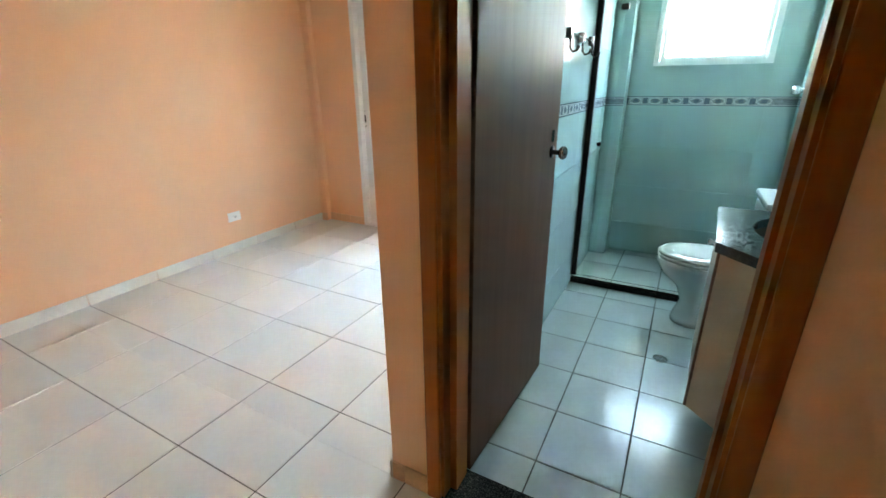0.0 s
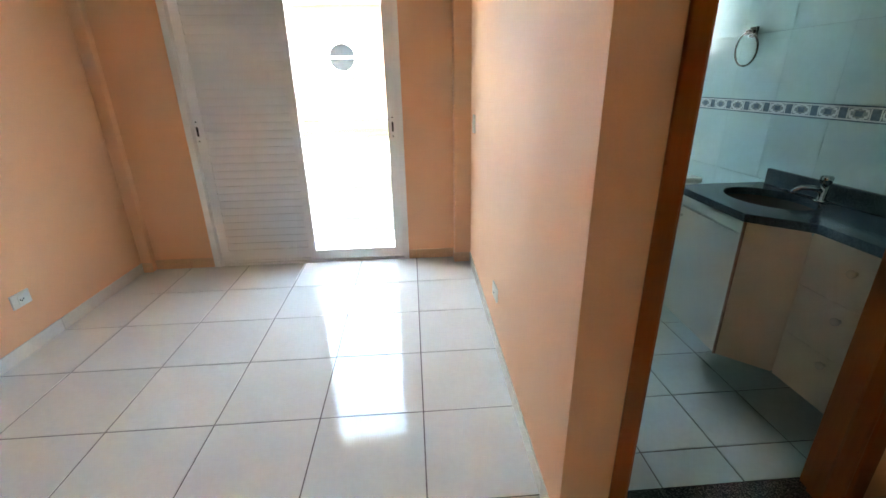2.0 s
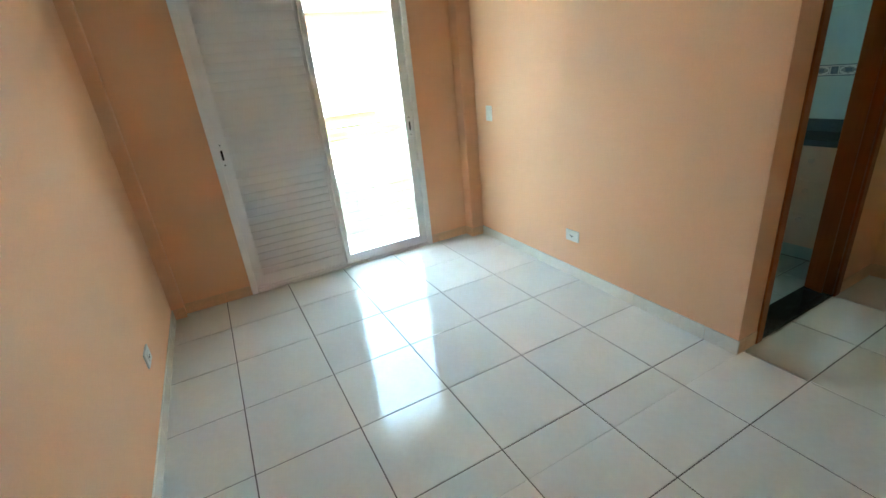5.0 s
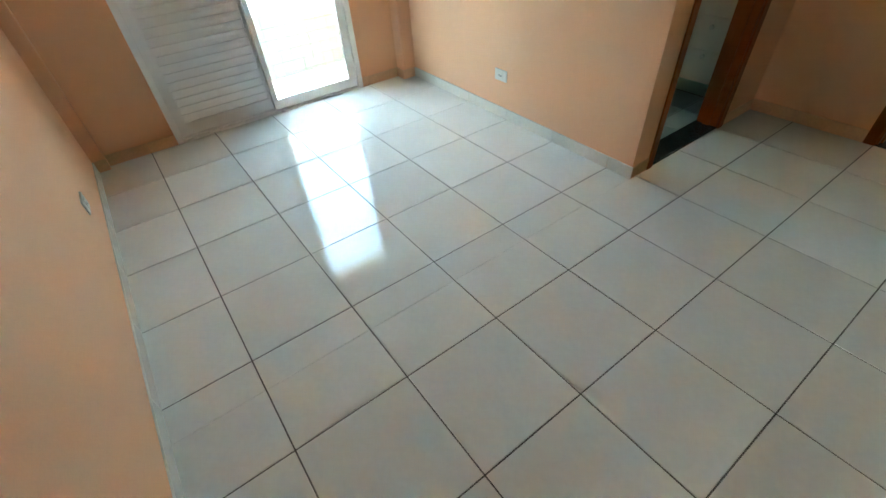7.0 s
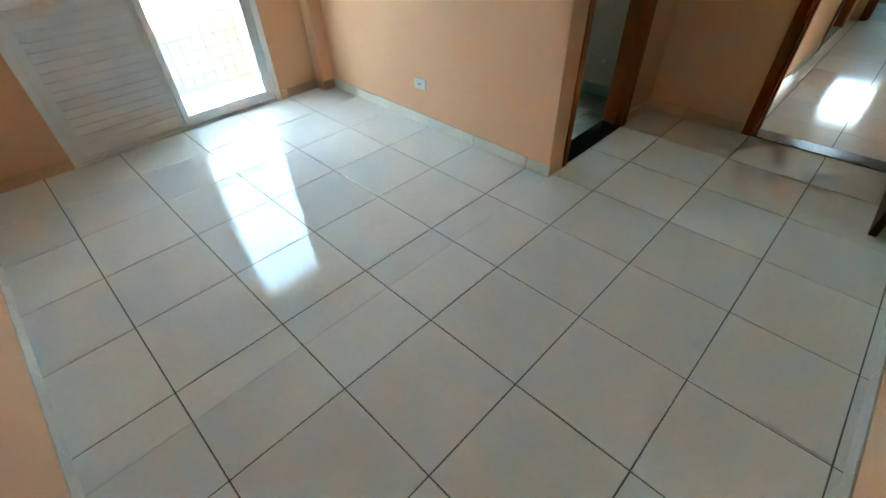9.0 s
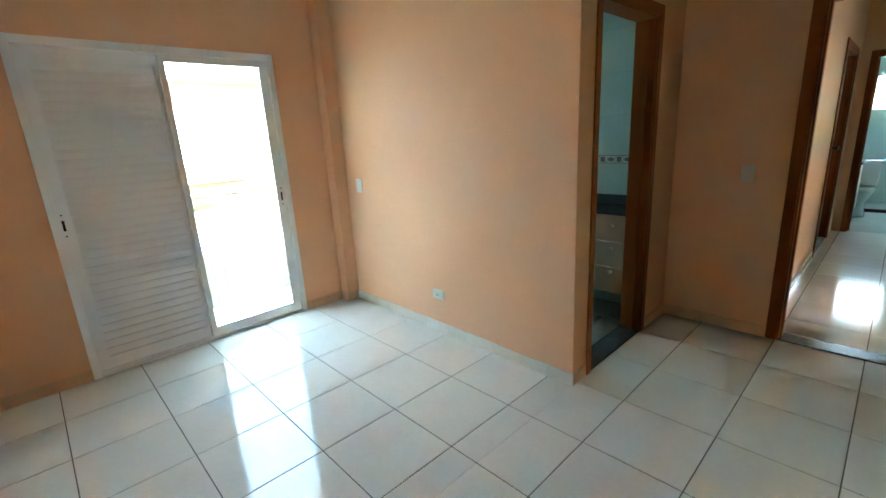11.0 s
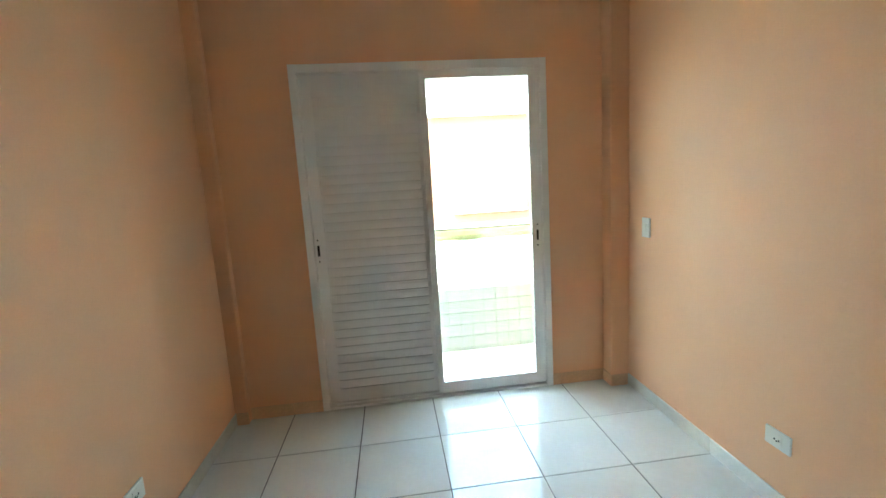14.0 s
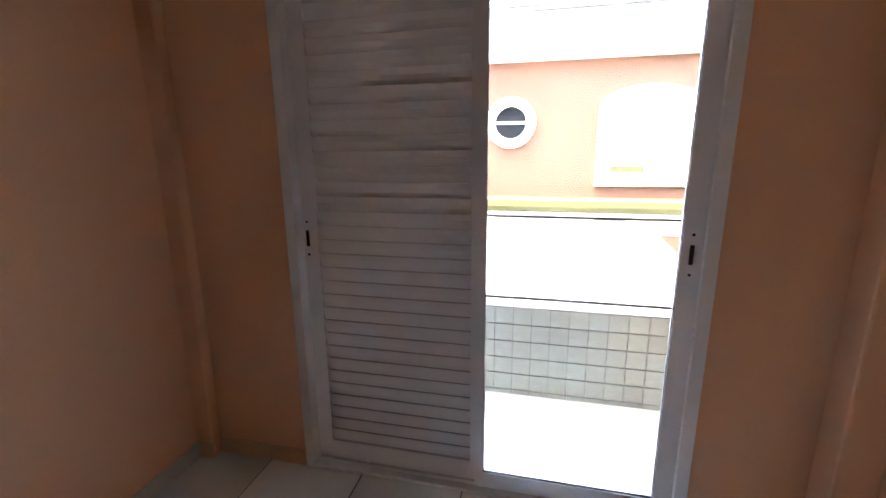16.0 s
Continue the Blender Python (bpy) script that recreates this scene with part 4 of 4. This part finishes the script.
# ---- small things on the balcony ----
bd2 = thing("balcony_drain", (0.06, 3.33, -0.02), "small round white drain in the balcony floor", "drain")
bm = bmesh.new()
tube(bm, [(0.06 + 0.045 * math.cos(2 * math.pi * k / 28), 3.33 + 0.045 * math.sin(2 * math.pi * k / 28), -0.019) for k in range(29)], 0.005, 8, False)
part("rim", bm, WHITE_METAL, bd2)
bm = bmesh.new()
for k in range(5):
    box(bm, 0.024, 0.096, 3.302 + k * 0.013, 3.308 + k * 0.013, -0.0195, -0.017)
part("grate", bm, WHITE_METAL, bd2)

# ---- tiles of floors and walls, skirting ----
lay_floor(floor, (LX, RX + 0.03, DY, FY), 0.45, (0, 0), FLOOR_TILE)
lay_floor(floor, (LX, EX, BY, DY), 0.45, (0, 0), FLOOR_TILE)
lay_floor(bath_floor, (QL, QR, QN + 0.004, 2.27), 0.305, (1.737, 0.596), BATH_TILE)
lay_floor(bath_floor, (QL, QR, 2.33, QF), 0.305, (1.737, 0.596), BATH_TILE)
lay_floor(corr_floor, (EX + 0.142, CE + 0.06, CR, CL), 0.45, (0, 0), FLOOR_TILE)
lay_floor(corr_floor, (CE + 0.06, 9.3, -1.8, -0.2), 0.45, (0, 0), BATH_TILE)
lay_floor(bal, (-1.6, RX, FY + 0.15, PY + 0.006), 0.45, (0.05, 0.12), BALC_TILE, top=-0.02)
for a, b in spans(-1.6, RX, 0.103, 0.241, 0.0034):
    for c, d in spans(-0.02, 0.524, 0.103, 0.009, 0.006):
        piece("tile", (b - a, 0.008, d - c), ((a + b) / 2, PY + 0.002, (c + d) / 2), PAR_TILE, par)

B0, B1 = 1.182, 1.245
rows = [r for r in spans(0.0, B0, 0.31, B0, 0.003)] + [r for r in spans(B1, H, 0.31, B1, 0.003)]
for z0, z1 in rows:
    for a, b in spans(QN, QF, 0.31, 2.075, 0.0012):
        if a < QF:
            piece("tile", (0.006, b - a, z1 - z0), (QL - 0.003, (a + b) / 2, (z0 + z1) / 2), WALL_TILE, bw_left, 0.0003)
            piece("tile", (0.006, b - a, z1 - z0), (QR + 0.003, (a + b) / 2, (z0 + z1) / 2), WALL_TILE, bw_right, 0.0003)
    cuts = [(QL, QR)] if z1 <= WZ0 or z0 >= WZ1 else [(QL, WX0), (WX1, QR)]
    lo, hi = z0, z1
    if z0 < WZ0 < z1:
        for a, b in spans(WX0, WX1, 0.31, 1.56, 0.0012):
            piece("tile", (b - a, 0.006, WZ0 - z0), ((a + b) / 2, QF + 0.003, (z0 + WZ0) / 2), WALL_TILE, bw_far, 0.0003)
    if z0 < WZ1 < z1:
        for a, b in spans(WX0, WX1, 0.31, 1.56, 0.0012):
            piece("tile", (b - a, 0.006, z1 - WZ1), ((a + b) / 2, QF + 0.003, (z1 + WZ1) / 2), WALL_TILE, bw_far, 0.0003)
    for c0, c1 in cuts:
        for a, b in spans(c0, c1, 0.31, 1.56, 0.0012):
            piece("tile", (b - a, 0.006, z1 - z0), ((a + b) / 2, QF + 0.003, (z0 + z1) / 2), WALL_TILE, bw_far, 0.0003)


# ---- decorated border round the bathroom ----
def border(name, parent, n0, n1, put):
    """Listello strip from n0 to n1 along a wall; put(a, b, depth, z0, z1) gives a box on that wall."""
    part(name, boxes(put(n0, n1, 0.0, 0.003, B0, B1)), BORDER_GREY, parent, "grey-blue glazed border strip")
    edge = boxes(put(n0, n1, 0.003, 0.0038, B0 + 0.005, B0 + 0.010), put(n0, n1, 0.003, 0.0038, B1 - 0.010, B1 - 0.005))
    part(name + "_lines", boxes(put(n0, n1, 0.003, 0.0036, B0, B0 + 0.0045), put(n0, n1, 0.003, 0.0036, B1 - 0.0045, B1)), BORDER_BLUE, parent, "slate blue outer border lines")
    dark = bmesh.new()
    zc, hz = (B0 + B1) / 2, (B1 - B0) / 2 - 0.011
    a, k = n0 + 0.01, 0
    while a < n1 - 0.14:
        if k % 2:
            box(dark, *put(a + 0.006, a + 0.040, 0.003, 0.0036, zc - hz, zc + hz))
            box(edge, *put(a, a + 0.004, 0.003, 0.0040, zc - hz, zc + hz))
            box(edge, *put(a + 0.042, a + 0.046, 0.003, 0.0040, zc - hz, zc + hz))
            a += 0.046
        else:
            c, rx = a + 0.045, 0.041
            for j in range(14):
                w0, w1 = 2 * math.pi * j / 14, 2 * math.pi * (j + 1) / 14
                p0, p1 = c + rx * math.cos(w0), c + rx * math.cos(w1)
                q0, q1 = zc + hz * math.sin(w0), zc + hz * math.sin(w1)
                u = sorted((p0, p1))
                v = sorted((q0, q1))
                box(edge, *put(u[0] - 0.0012, u[1] + 0.0012, 0.003, 0.0040, v[0] - 0.0012, v[1] + 0.0012))
            box(dark, *put(c - 0.016, c + 0.016, 0.003, 0.0036, zc - hz * 0.5, zc + hz * 0.5))
            a += 0.090
        k += 1
    part(name + "_outlines", edge, BORDER_PALE, parent, "pale scroll outlines of the border")
    part(name + "_motifs", dark, BORDER_BLUE, parent, "slate blue border motifs")


border("border", bw_left, QN, QF, lambda a, b, d0, d1, z0, z1: (QL - 0.003 + d0, QL - 0.003 + d1, a, b, z0, z1))
border("border", bw_right, QN, QF, lambda a, b, d0, d1, z0, z1: (QR + 0.003 - d1, QR + 0.003 - d0, a, b, z0, z1))
border("border", bw_far, QL, QR, lambda a, b, d0, d1, z0, z1: (a, b, QF + 0.003 - d1, QF + 0.003 - d0, z0, z1))
border("border", chase, QL + 0.001, 1.597, lambda a, b, d0, d1, z0, z1: (a, b, 2.949 - d1, 2.949 - d0, z0, z1))

SK = 0.078


def skirting(name, along, a, b, face, side, mat=SKIRT):
    """Tile skirting: along 'x' or 'y', proud of a wall face on its given side."""
    c = tagged(new(name), "glazed white skirting tiles" if mat is SKIRT else "dusty skirting tiles painted over in peach", "skirting", kind="structure")
    for s, e in spans(a, b, 0.45, 0.0, 0.004):
        if e - s < 0.01:
            continue
        lo, hi = sorted((face, face + side * 0.008))
        if along == 'y':
            piece("skirting_tile", (0.008, e - s, SK), ((lo + hi) / 2, (s + e) / 2, SK / 2), mat, c, 0.0012)
        else:
            piece("skirting_tile", (e - s, 0.008, SK), ((s + e) / 2, (lo + hi) / 2, SK / 2), mat, c, 0.0012)
    return c


skirting("baseboard_left", 'y', BY, FY - 0.055, LX, 1)
skirting("baseboard_right", 'y', DY - 0.008, CRY, RX, -1).matrix_world = SKEW
skirting("baseboard_back", 'x', LX + 0.008, EX, BY, 1)
skirting("baseboard_balcony_left", 'x', -1.165, -0.717, FY, -1, DUSTY_SKIRT)
skirting("baseboard_balcony_right", 'x', 0.842, CRX, FY, -1, DUSTY_SKIRT)
skirting("baseboard_column_side", 'y', CRY - 0.008, FY - 0.008, CRX, -1, DUSTY_SKIRT)
skirting("baseboard_column_left", 'x', LX + 0.008, -1.165, FY - 0.055, -1, DUSTY_SKIRT)
skirting("baseboard_column_right", 'x', CRX, RX + 0.008, CRY, -1, DUSTY_SKIRT)
skirting("baseboard_post", 'x', RX - 0.014, BX0 - 0.041, DY, -1, DUSTY_SKIRT)
skirting("baseboard_alcove", 'x', BX1 + 0.047, EX - 0.008, DY, -1, DUSTY_SKIRT)
skirting("baseboard_entry", 'y', EY1 + 0.052, DY - 0.008, EX, -1, DUSTY_SKIRT)
skirting("baseboard_corridor", 'x', EX + 0.16, 5.04, CL, -1)
skirting("baseboard_corridor_right", 'x', 4.01, CE, CR, 1)
